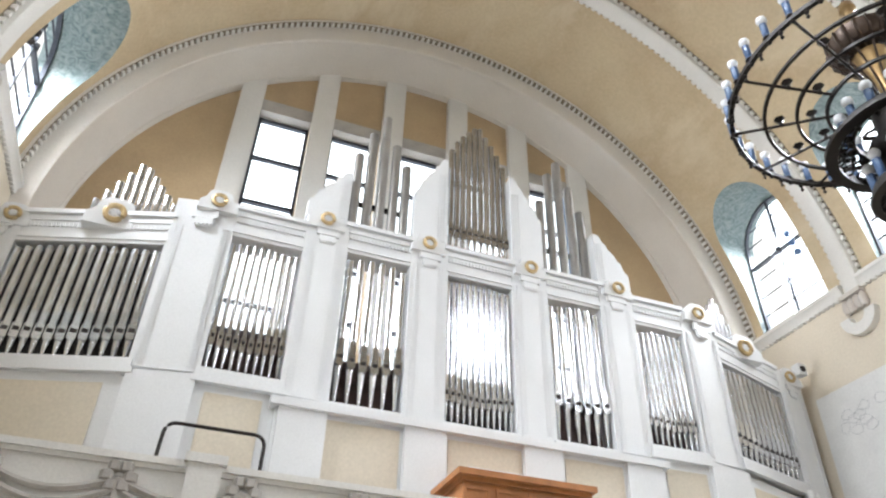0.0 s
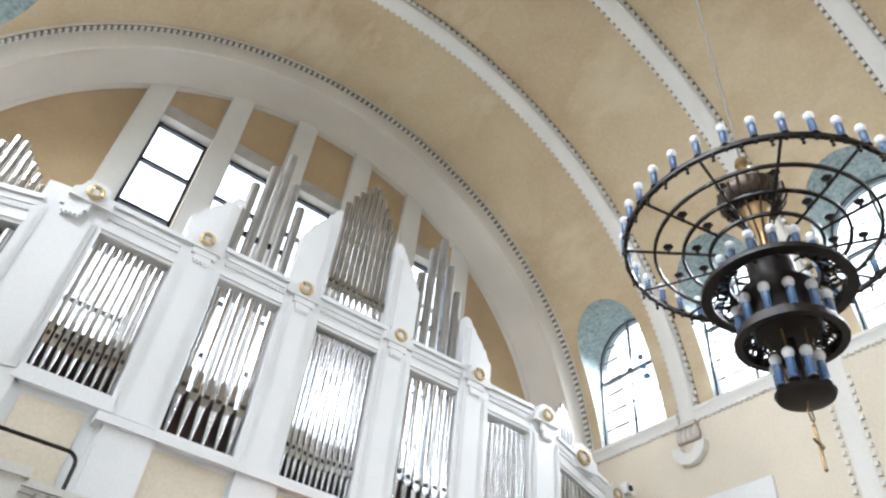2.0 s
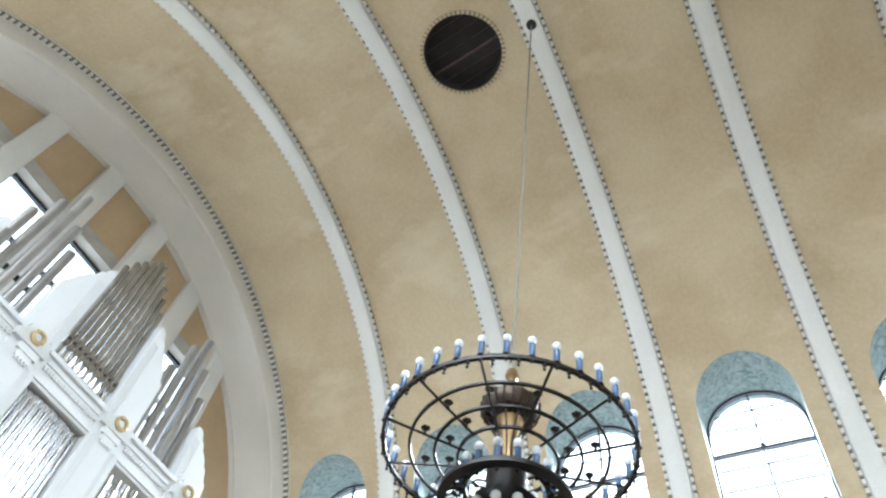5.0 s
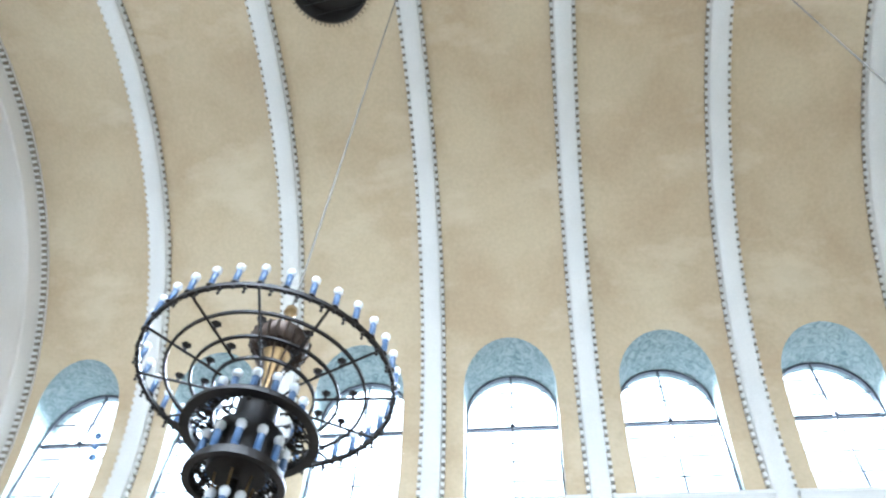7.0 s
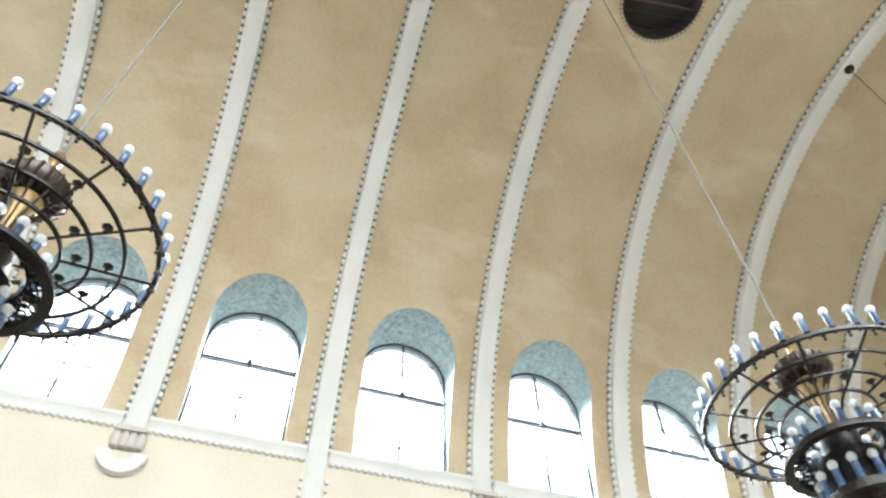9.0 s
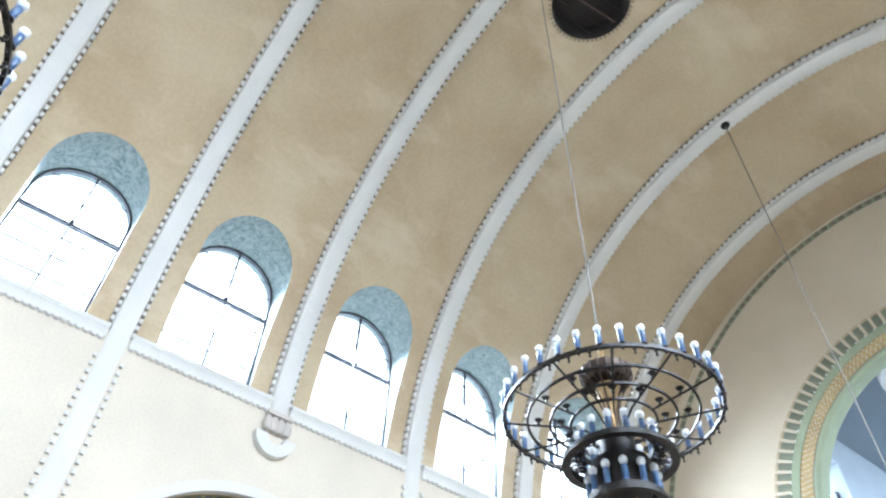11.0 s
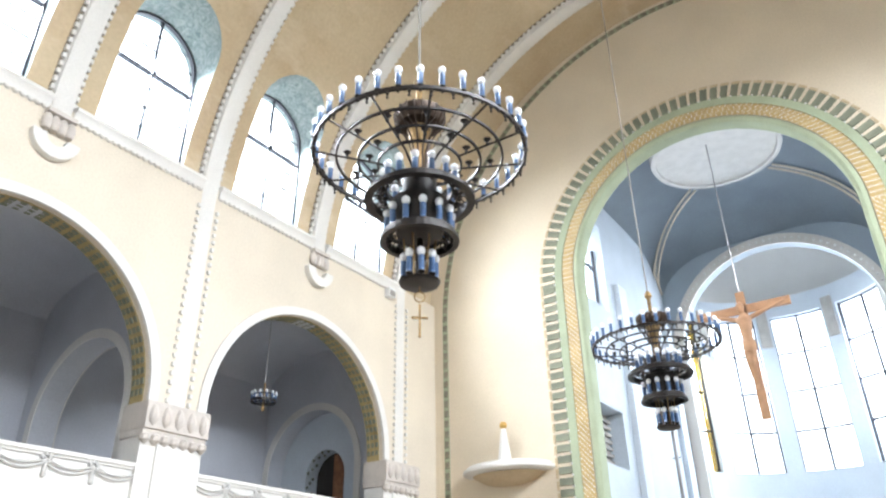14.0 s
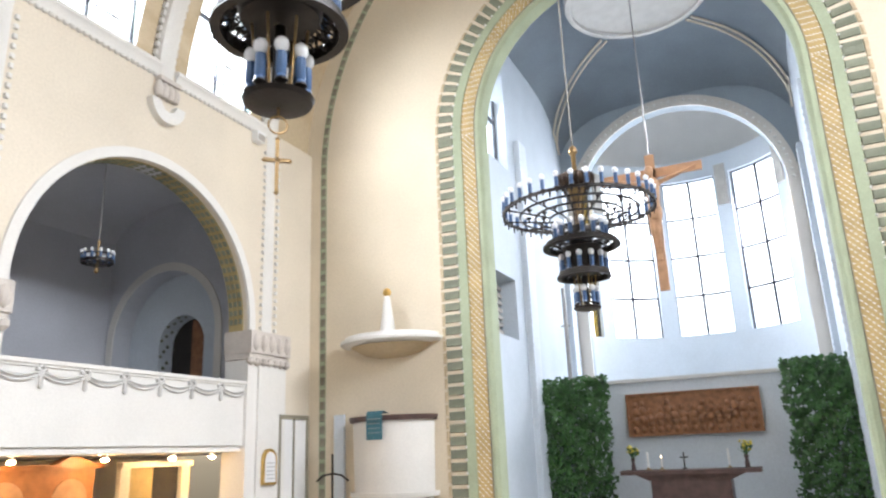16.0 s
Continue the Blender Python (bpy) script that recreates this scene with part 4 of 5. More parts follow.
def chandelier(at, top, label, cross=True):
    ch = thing("chandelier", label, "chandelier", "chandeliers", at=at)
    # great wheel
    bm = B()
    hoop(bm, 0.97, 1.30, 0.03, 0.035, seg=64)
    part("outer_ring", bm, IRON, ch)
    for R, z in ((0.76, 1.27), (0.56, 1.24), (0.38, 1.21)):
        bm = B()
        hoop(bm, R, z, 0.022, 0.022, seg=48)
        part("ring", bm, IRON, ch)
    for i in range(12):
        a = 2 * math.pi * i / 12
        bm = B()
        pts = [(0.12, 1.0), (0.17, 1.12), (0.3, 1.2), (0.5, 1.235), (0.76, 1.275), (0.97, 1.31)] if i % 2 == 0 else [(0.38, 1.215), (0.56, 1.245), (0.76, 1.275), (0.97, 1.31)]
        tube(bm, [(r * math.cos(a), r * math.sin(a), z) for r, z in pts], 0.011, 5)
        for r, z in ((0.66, 1.27), (0.46, 1.24)):
            lathe(bm, [(0.004, -0.045), (0.018, -0.03), (0.012, 0), (0.04, 0.03), (0.004, 0.045)], (r * math.cos(a), r * math.sin(a), z + 0.02), 6)
        part("spoke", bm, IRON, ch)
    candles(ch, 34, 0.97, 1.335, 0.0, 0.9)
    drop_bm = B()
    lathe(drop_bm, [(0.003, -0.075), (0.014, -0.06), (0.006, -0.04), (0.018, -0.02), (0.008, 0.0)], seg=6)
    drop_me = mesh_of("drop", drop_bm, IRON, True)
    for i in range(34):
        a = 2 * math.pi * (i + 0.5) / 34
        o = part("drop", drop_me, None, ch)
        o.matrix_basis = Matrix.Translation((0.97 * math.cos(a), 0.97 * math.sin(a), 1.3))
    # upper dish with its brass cone, stem and hook
    bm = B()
    lathe(bm, [(0.08, 1.62), (0.2, 1.66), (0.235, 1.72), (0.235, 1.80), (0.22, 1.80), (0.19, 1.70), (0.03, 1.68)], seg=24)
    part("dish", bm, BRONZE, ch, "dark bronze dish", True)
    for i in range(20):
        a = 2 * math.pi * i / 20
        bm = B()
        tube(bm, [(r * math.cos(a), r * math.sin(a), z) for r, z in ((0.1, 1.625), (0.2, 1.658), (0.238, 1.72), (0.24, 1.80))], 0.012, 4)
        part("flute", bm, BRONZE, ch, smooth=True)
    bm = B()
    lathe(bm, [(0.045, 1.1), (0.045, 1.3), (0.06, 1.42), (0.12, 1.62), (0.03, 1.66), (0.03, 2.1), (0.06, 2.14), (0.05, 2.2), (0.015, 2.24)], seg=16)
    part("stem", bm, BRASS, ch, "aged brass stem and cone", True)
    for i in range(10):
        a = 2 * math.pi * i / 10
        bm = B()
        tube(bm, [(r * math.cos(a), r * math.sin(a), z) for r, z in ((0.2, 1.66), (0.11, 1.5), (0.065, 1.34), (0.06, 1.1))], 0.008, 4)
        part("stay", bm, BRONZE, ch)
    # three drum tiers
    bm = B()
    lathe(bm, [(0.08, 0.86), (0.15, 0.87), (0.155, 1.08), (0.15, 1.1), (0.06, 1.11)], seg=24)
    part("drum", bm, IRON, ch, smooth=True)
    bm = pierced_band(0.44, 0.30, 0.83, 0.10)
    hoop(bm, 0.46, 0.82, 0.07, 0.03, seg=40)
    part("tier", bm, IRON, ch, "pierced iron tier", kind="stuff")
    candles(ch, 14, 0.33, 0.93)
    bm = B()
    lathe(bm, [(0.1, 0.48), (0.2, 0.49), (0.235, 0.6), (0.25, 0.82), (0.23, 0.83), (0.1, 0.78)], seg=24)
    part("drum", bm, IRON, ch, smooth=True)
    bm = pierced_band(0.31, 0.20, 0.43, 0.1)
    hoop(bm, 0.32, 0.42, 0.05, 0.03, seg=36)
    part("tier", bm, IRON, ch, "pierced iron tier", kind="stuff")
    candles(ch, 12, 0.285, 0.5)
    bm = B()
    lathe(bm, [(0.005, 0.0), (0.10, 0.002), (0.165, 0.02), (0.178, 0.045), (0.165, 0.05), (0.06, 0.035), (0.035, 0.06), (0.03, 0.45), (0.02, 0.46)], seg=28)
    part("bowl", bm, IRON, ch, "dark bowl", True)
    candles(ch, 8, 0.135, 0.08)
    for i in range(6):
        a = 2 * math.pi * i / 6
        bm = B()
        rod(bm, (0.1 * math.cos(a), 0.1 * math.sin(a), 0.05), (0.14 * math.cos(a), 0.14 * math.sin(a), 0.45), 0.008, 5)
        part("stay", bm, BRASS, ch)
    if cross:
        bm = B()
        n = 18
        tube(bm, [(0.045 * math.cos(2 * math.pi * i / n), 0, -0.09 + 0.045 * math.sin(2 * math.pi * i / n)) for i in range(n)], 0.006, 5, True)
        rod(bm, (0, 0, -0.05), (0, 0, 0.01), 0.006)
        part("ring_loop", bm, BRASS, ch)
        bm = B()
        box(bm, -0.009, 0.009, -0.008, 0.008, -0.44, -0.16)
        box(bm, -0.06, 0.06, -0.008, 0.008, -0.285, -0.267)
        for p in ((0, -0.44), (0, -0.165), (-0.06, -0.276), (0.06, -0.276)):
            lathe(bm, [(0.004, -0.012), (0.014, 0), (0.004, 0.012)], (p[0], 0, p[1]), 8)
        part("cross", bm, BRASS, ch, "small gilded cross")
    bm = B()
    rod(bm, (0, 0, 2.2), (0, 0, top), 0.012, 6)
    part("cable", bm, CABLE, ch, "thin grey cable")
    bm = B()
    lathe(bm, [(0.02, top - 0.06), (0.1, top - 0.03), (0.11, top + 0.01), (0.02, top + 0.02)], seg=14)
    part("ceiling_hook", bm, IRON, ch, smooth=True)
    return ch


ZB, KC = 4.0, 0.955
TOP = (ZC + RR - ZB) / KC
SIZE = Matrix.Diagonal((KC, KC, KC, 1))
first = chandelier(pose(0, RIB[5], ZB, 0, 0, 42) @ SIZE, TOP, "large dark iron wheel chandelier with blue candle tubes")
second = copy_thing(first, pose(0, RIB[3], ZB - 0.05, 0, 0, 12))
for o in second.children:
    if o.name.startswith("ceiling_hook"):
        o.location.z = 0.05 / KC
third = chandelier(pose(0.04, RIB[7], ZB, 0, 0, 5) @ SIZE, TOP, "large iron wheel chandelier hanging before the chancel", cross=False)

# ---- side galleries and aisles ----
for s, nm in ((1, "east"), (-1, "west")):
    bm = B()
    box(bm, s * 7.27, s * 11.8, YE - 0.7, RIB[2], 2.62, 2.76)
    solid("gallery_floor", bm, WHITE, "white underside and floor of the side gallery", "gallery")
    bm = B()
    box(bm, s * 11.8, s * 12.2, YE - 0.7, RIB[2] + 0.2, 2.76, 8.6)
    solid("wall_gallery_" + nm, bm, GREYBLUE, "blue-grey gallery back wall", "wall")
    bm = B()
    box(bm, s * 11.8, s * 12.2, YE - 0.7, RIB[2] + 0.2, 0, 2.62)
    solid("wall_aisle_" + nm, bm, CREAM_WALL, "cream aisle wall below the gallery", "wall")
    # gallery vault
    bm = B()
    secs = []
    for i in range(25):
        a = math.pi * i / 24
        secs.append([Vector((s * (9.75 + r * math.cos(a)), y, 7.35 + k * math.sin(a))) for r, k, y in ((2.07, 0.8, YE - 0.7), (2.4, 1.1, YE - 0.7), (2.4, 1.1, RIB[2]), (2.07, 0.8, RIB[2]))])
    loft(bm, secs)
    solid("ceiling_gallery_" + nm, bm, GREYBLUE, "blue-grey gallery vault", "ceiling", smooth=True)
    for k, y in enumerate((RIB[4], RIB[6])):
        bm = B()
        pierced(bm, s * 9.73 - 2.06, s * 9.73 + 2.06, 2.76, 8.2, s * 9.85, 1.5, 5.1, y - 0.25, y + 0.25)
        wl = solid("wall_diaphragm", bm, GREYBLUE, "blue-grey cross wall with an arch in the gallery", "wall")
        for d in (-0.27, 0.25):
            bm = B()
            arc_band(bm, s * 9.85, 5.1, 1.48, 1.66, y + d, y + d + 0.02, legs=2.8)
            part("arch_moulding", bm, WHITE, wl, "pale arch edge", True)
    y = RIB[8] - 0.12
    bm = B()
    pierced(bm, s * 9.73 - 2.06, s * 9.73 + 2.06, 2.76, 8.2, s * 10.1, 1.5, 5.1, y - 0.5, y)
    wl = solid("wall_gallery_end", bm, GREYBLUE, "blue-grey end wall of the gallery with a blind arch", "wall")
    bm = B()
    arc_band(bm, s * 10.1, 5.1, 1.48, 1.66, y, y + 0.03, legs=2.8)
    part("arch_moulding", bm, WHITE, wl, "pale arch edge", True)
    bm = B()
    pierced(bm, s * 10.05 - 1.7, s * 10.05 + 1.7, 2.76, 6.9, s * 10.05, 0.66, 5.0, y - 0.95, y - 0.5)
    box(bm, s * 10.05 - 1.7, s * 10.05 + 1.7, y - 1.2, y - 0.95, 2.76, 6.9)
    part("niche_wall", bm, PALEBLUE, wl, "pale blue back of the blind arch")
    door = thing("door_%d" % (1 if s > 0 else 2), "dark brown door ajar in a round-headed reveal", "door", kind="structure")
    # near-black sheet paints the shade of the open doorway, no real leaf
    bm = B()
    prism(bm, arch_poly(s * 10.05, 0.64, 2.77, 5.0), y - 0.93, y - 0.9)
    part("door_leaf", bm, DARK, door)
    bm = B()
    prism(bm, [(s * 9.72, 2.77), (s * 10.08, 2.77), (s * 10.08, 5.6), (s * 9.9, 5.58), (s * 9.72, 5.5)], y - 0.9, y - 0.86)
    part("door_leaf", bm, RELIEF, door, "brown wooden leaf")
    bm = B()
    for j in range(26):
        a = j / 25
        zz = 2.9 + 2.1 * min(1, a * 1.5)
        lathe(bm, [(0.002, -0.05), (0.05, 0), (0.002, 0.05)], (s * (10.05 + 0.655 * (1 if a < 0.67 else math.cos((a - 0.67) * 4.5))), y - 0.55 - 0.1 * (j % 3), zz + (0 if a < 0.67 else 0.655 * math.sin((a - 0.67) * 4.5))), 5)
    part("reveal_ornament", bm, GREEN, door, "green stencilled reveal", kind="stuff")


def pendant(x, y, z0, z1):
    p = thing("pendant_lamp", "small dark iron ring pendant with candle tubes in the gallery", "lamp", "gallery pendants", at=pose(x, y, z0))
    bm = B()
    hoop(bm, 0.26, 0.06, 0.02, 0.06, seg=28)
    hoop(bm, 0.25, 0.2, 0.015, 0.02, seg=28)
    hoop(bm, 0.15, 0.05, 0.015, 0.02, seg=20)
    for i in range(8):
        a = math.pi * i / 4
        rod(bm, (0.26 * math.cos(a), 0.26 * math.sin(a), 0.07), (0.25 * math.cos(a), 0.25 * math.sin(a), 0.21), 0.01, 4)
        rod(bm, (0.26 * math.cos(a), 0.26 * math.sin(a), 0.06), (0.03 * math.cos(a), 0.03 * math.sin(a), 0.05), 0.008, 4)
    part("iron_ring", bm, IRON, p)
    candles(p, 12, 0.255, 0.1, k=0.8)
    bm = B()
    lathe(bm, [(0.004, -0.13), (0.04, -0.09), (0.035, -0.05), (0.02, 0), (0.02, 0.4), (0.03, 0.45), (0.01, 0.5)], seg=10)
    part("stem", bm, BRASS, p, smooth=True)
    bm = B()
    rod(bm, (0, 0, 0.45), (0, 0, z1 - z0), 0.01)
    lathe(bm, [(0.07, z1 - z0 - 0.03), (0.08, z1 - z0)], seg=12)
    part("chain", bm, ZINC, p)


for k in (5, 7):
    pendant(8.5, RIB[k], 5.77, 7.94)
    pendant(-8.5, RIB[k], 5.77, 7.94)

# ---- chancel arch ornament ----
bm = B()
secs = []
for i in range(51):
    a = math.pi * min(max((i - 1) / 48, 0), 1)
    ring = [(CR - 0.012, -0.3), (CR - 0.02, -0.02), (CR + 0.0, 0.04), (CR + 0.06, 0.075), (CR + 0.12, 0.06), (CR + 0.15, 0.02), (CR + 0.15, -0.02), (CR + 0.02, -0.3)]
    if i in (0, 50):
        s = 1 if i == 0 else -1
        secs.append([Vector((CXA + s * r, YE + d, 0.9)) for r, d in ring])
    else:
        secs.append([Vector((CXA + r * math.cos(a), YE + d, CZ + r * math.sin(a))) for r, d in ring])
loft(bm, secs)
part("arch_roll", bm, PALEGREEN, chancel_wall, "pale green inner roll", True)
# dark strip paints the shadow along the outer edge of the roll
bm = B()
arc_band(bm, CXA, CZ, CR + 0.15, CR + 0.175, YE - 0.02, YE + 0.026, legs=0.9, n=48)
part("shadow_line", bm, UMBER, chancel_wall, "thin dark line painted in as the roll's shadow", True)
bm = B()
arc_band(bm, CXA, CZ, CR + 0.175, CR + 0.46, YE - 0.02, YE + 0.03, legs=0.9, n=48)
part("gold_band", bm, GOLDPAINT, chancel_wall, "gold patterned band", True)
bm = B()
arc_band(bm, CXA, CZ, CR + 0.46, CR + 0.65, YE - 0.02, YE + 0.05, legs=0.9, n=48)
part("green_band", bm, PALEGREEN, chancel_wall, "pale green band", True)


def along_arch(r, step, z0):
    """Places along one arch with straight legs: (x, z, direction of the outward normal)."""
    out = []
    z = z0
    while z < CZ:
        out.append((CXA + r, z, 0.0))
        out.append((CXA - r, z, math.pi))
        z += step
    n = int(math.pi * r / step)
    for i in range(n + 1):
        a = math.pi * i / n
        out.append((CXA + r * math.cos(a), CZ + r * math.sin(a), a))
    return out


def tile_mesh(name, w, h, d, mat):
    bm = B()
    b = 0.012
    lo = [(-w / 2, -h / 2), (w / 2, -h / 2), (w / 2, h / 2), (-w / 2, h / 2)]
    hi = [(-w / 2 + b, -h / 2 + b), (w / 2 - b, -h / 2 + b), (w / 2 - b, h / 2 - b), (-w / 2 + b, h / 2 - b)]
    loft(bm, [[Vector((x, 0, z)) for x, z in lo], [Vector((x, d, z)) for x, z in hi]])
    return mesh_of(name, bm, mat)


key_me = tile_mesh("ornament_block", 0.34, 0.165, 0.02, GREEN)
cap_me = tile_mesh("block_cap", 0.07, 0.2, 0.012, CREAM)
for x, z, a in along_arch(CR + 0.83, 0.235, 1.0):
    o = part("ornament_block", key_me, None, chancel_wall)
    o.matrix_basis = Matrix.Translation((x, YE + 0.002, z)) @ Matrix.Rotation(-a, 4, "Y")
for x, z, a in along_arch(CR + 1.04, 0.235 * (CR + 1.04) / (CR + 0.83), 1.0):
    o = part("block_cap", cap_me, None, chancel_wall)
    o.matrix_basis = Matrix.Translation((x, YE + 0.002, z)) @ Matrix.Rotation(-a, 4, "Y")
bm = B()
for x, z, a in along_arch(CR + 0.66, 0.235, 1.12):
    lathe(bm, [(0.002, -0.03), (0.03, 0), (0.002, 0.03)], (x, YE + 0.05, z), 6)
part("bead_row", bm, WHITE, chancel_wall, "row of pale beads", kind="stuff")
bm = B()
for r, off in ((CR + 0.205, 0), (CR + 0.26, 0.06), (CR + 0.315, 0), (CR + 0.37, 0.06), (CR + 0.425, 0)):
    for x, z, a in along_arch(r, 0.12, 1.0 + off):
        c, s = math.cos(a + 0.7), math.sin(a + 0.7)
        p = [Vector((x + c * u - s * v, YE + 0.033, z + s * u + c * v)) for u, v in ((-0.025, -0.008), (0.025, -0.008), (0.025, 0.008), (-0.025, 0.008))]
        bm.faces.new([bm.verts.new(q) for q in p])
part("gold_pattern", bm, WHITE, chancel_wall, "small pale flecks on the gold band", kind="stuff")

# toothed green line where the chancel wall meets the vault and side walls
line_me = tile_mesh("border_block", 0.13, 0.17, 0.02, UMBER)
n = 92
for i in range(n):
    a = math.pi * (i + 0.5) / n
    r = RV - 0.16
    o = part("border_block", line_me, None, chancel_wall)
    o.matrix_basis = Matrix.Translation((6.86 * math.cos(a), YE + 0.002, ZC + r * math.sin(a))) @ Matrix.Rotation(-a, 4, "Y")
z = 1.0
while z < ZC:
    for s in (-1, 1):
        o = part("border_block", line_me, None, chancel_wall)
        o.matrix_basis = Matrix.Translation((s * 6.86, YE + 0.002, z))
    z += 0.25
bm = B()
loft(bm, [[Vector((s * (6.86 + d), YE + y, z)) for d, y in ((-0.08, 0), (0.08, 0), (0.08, 0.004), (-0.08, 0.004))] for s, z in ((1, 0.2),)] + [[Vector(((6.86 + d) * math.cos(a), YE + y, ZC + (RV - 0.16 + d) * math.sin(a))) for d, y in ((-0.08, 0), (0.08, 0), (0.08, 0.004), (-0.08, 0.004))] for a in [math.pi * i / 64 for i in range(65)]] + [[Vector((-(6.86 + d), YE + y, 0.2)) for d, y in ((-0.08, 0), (0.08, 0), (0.08, 0.004), (-0.08, 0.004))]])
part("border_ground", bm, PALEGREEN, chancel_wall, "pale green ground of the border", True)

# ---- chancel: side walls, sail vault, apse ----
CX, CC, CY0, CY1 = 3.35, 0.0, YE - 0.3, -31.0
for s, nm in ((1, "wall_chancel_east"), (-1, "wall_chancel_west")):
    bm = B()
    # solid stretches round one upper window, one gallery opening and one door
    y0, y1 = CY0, CY1
    prism(bm, [(y1, 0.9), (y1, 13), (-25.9, 13), (-25.9, 0.9)], (CC + s * (CX)), (CC + s * (CX + 0.5)), SIDE)
    prism(bm, [(-24.25, 0.9), (-24.25, 13), (y0, 13), (y0, 0.9)], (CC + s * (CX)), (CC + s * (CX + 0.5)), SIDE)
    for z0, z1 in ((0.9, 4.85), (6.25, 9.0), (11.6, 13)):
        prism(bm, [(-25.9, z0), (-25.9, z1), (-24.25, z1), (-24.25, z0)], (CC + s * (CX)), (CC + s * (CX + 0.5)), SIDE)
    solid(nm, bm, CHANCELBLUE, "pale blue-grey chancel wall with openings", "wall")
    bm = B()
    for j in range(8):
        prism(bm, [(-25.9, 4.85 + j * 0.17), (-25.9, 4.93 + j * 0.17), (-24.25, 4.93 + j * 0.17), (-24.25, 4.85 + j * 0.17)], (CC + s * (CX + 0.36)), (CC + s * (CX + 0.4)), SIDE)
    box(bm, (CC + s * (CX + 0.44)), (CC + s * (CX + 0.46)), -25.9, -24.25, 4.85, 6.25)
    solid("trim", bm, STONE, "grey patterned lattice in the chancel opening", "lattice")
    x = (CC + s * (CX + 0.45))
    back.faces.new([back.verts.new((x, y, z)) for y, z in ((-25.9, 9.0), (-24.25, 9.0), (-24.25, 11.6), (-25.9, 11.6))])
    win = thing("window_%d" % (22 if s > 0 else 23), "high window in the chancel side wall", "window", kind="structure")
    bm = B()
    for yy in (-25.85, -25.07, -24.3):
        box(bm, (CC + s * (CX + 0.25)), (CC + s * (CX + 0.3)), yy - 0.04, yy + 0.04, 8.0, 10.9)
    for zz in (9.04, 10.3, 11.56):
        box(bm, (CC + s * (CX + 0.25)), (CC + s * (CX + 0.3)), -25.9, -24.25, zz - 0.04, zz + 0.04)
    part("window_frame", bm, LEAD, win)
    # pilaster with a toothed edge
    for yy in (-26.75, -30.6):
        bm = B()
        box(bm, (CC + s * (CX - 0.14)), (CC + s * (CX)), yy - 0.28, yy + 0.28, 0.9, 10.0)
        for j in range(50):
            box(bm, (CC + s * (CX - 0.16)), (CC + s * (CX - 0.14)), yy + 0.23, yy + 0.285, 1.0 + j * 0.18, 1.07 + j * 0.18)
        solid("trim", bm, PALEBLUE, "pale blue chancel pilaster with a toothed edge", "pilaster")
bm = B()
N = 24
rows = []
cyc, hy = (CY0 + CY1) / 2, (CY0 - CY1) / 2 - 0.06
for i in range(N + 1):
    row = []
    for j in range(N + 1):
        u, v = -1 + 2 * i / N, -1 + 2 * j / N
        z = 9.7 + 3.65 * math.sqrt(1 - 0.42 * (u ** 4 + v ** 4)) - 0.03
        row.append(bm.verts.new((CC + u * (CX + 0.05), cyc + v * (hy + 0.05), z)))
    rows.append(row)
for i in range(N):
    for j in range(N):
        bm.faces.new((rows[i][j], rows[i + 1][j], rows[i + 1][j + 1], rows[i][j + 1]))
bmesh.ops.solidify(bm, geom=bm.faces[:], thickness=-0.3)
solid("ceiling_chancel", bm, BLUE, "blue-grey chancel sail vault", "ceiling", smooth=True)
for du in (1, -1):
    for dv in (1, -1):
        bm = B()
        # two beaded edges that run from the boss into the corner
        for e in (0.06, -0.06):
            pts = []
            for j in range(15):
                t = 0.30 + 0.67 * j / 14
                u, v = min(0.99, t * 1.12 + e / CX), min(0.99, t - e / hy)
                z = 9.7 + 3.65 * math.sqrt(1 - 0.42 * (u ** 4 + v ** 4)) - 0.06
                pts.append((CC + du * u * CX, cyc + dv * v * hy, z))
            tube(bm, pts, 0.035, 6)
        solid("trim", bm, CREAM_WALL, "pale cream rib line of the chancel vault", "vault rib", smooth=True)
bm = B()
lathe(bm, [(0.01, 13.0), (1.3, 12.92), (1.55, 12.86), (1.57, 12.8), (1.69, 12.8), (1.71, 12.86), (1.7, 13.3), (1.2, 13.32), (0.01, 13.33)], (-0.1, -26.15, 0), 48)
solid("trim", bm, RELIEFWHITE, "round grey boss disc of the chancel vault", "boss", smooth=True)
# lunette walls that close the sail vault
for yy in (CY1 - 0.4,):
    bm = B()
    pierced(bm, CC - CX - 0.5, CC + CX + 0.5, 0.9, 14, 0.0, 2.92, 9.2, yy, CY1, Q, 40)
    apse_wall = solid("wall_apse_arch", bm, BLUE, "blue-grey wall with the apse arch", "wall")
    bm = B()
    arc_band(bm, 0.0, 9.2, 2.9, 3.22, CY1, CY1 + 0.05, legs=0.9, n=48)
    part("arch_moulding", bm, WARMWHITE, apse_wall, "warm-white apse arch moulding", True)
    bm = B()
    for i in range(46):
        a = math.pi * (i + 0.5) / 46
        lathe(bm, [(0.002, -0.05), (0.05, 0), (0.002, 0.05)], (3.06 * math.cos(a), CY1 + 0.07, 9.2 + 3.06 * math.sin(a)), 6)
    part("bead_row", bm, WHITE, apse_wall, "row of pale beads", kind="stuff")
AX, AY, AR2 = 0.0, CY1 - 0.4, 3.5
NW, ZS, ZT = 5, 5.8, 11.1


def ap(a, r, z):
    return Vector((AX + r * math.cos(a), AY - r * math.sin(a), z))


bm = B()


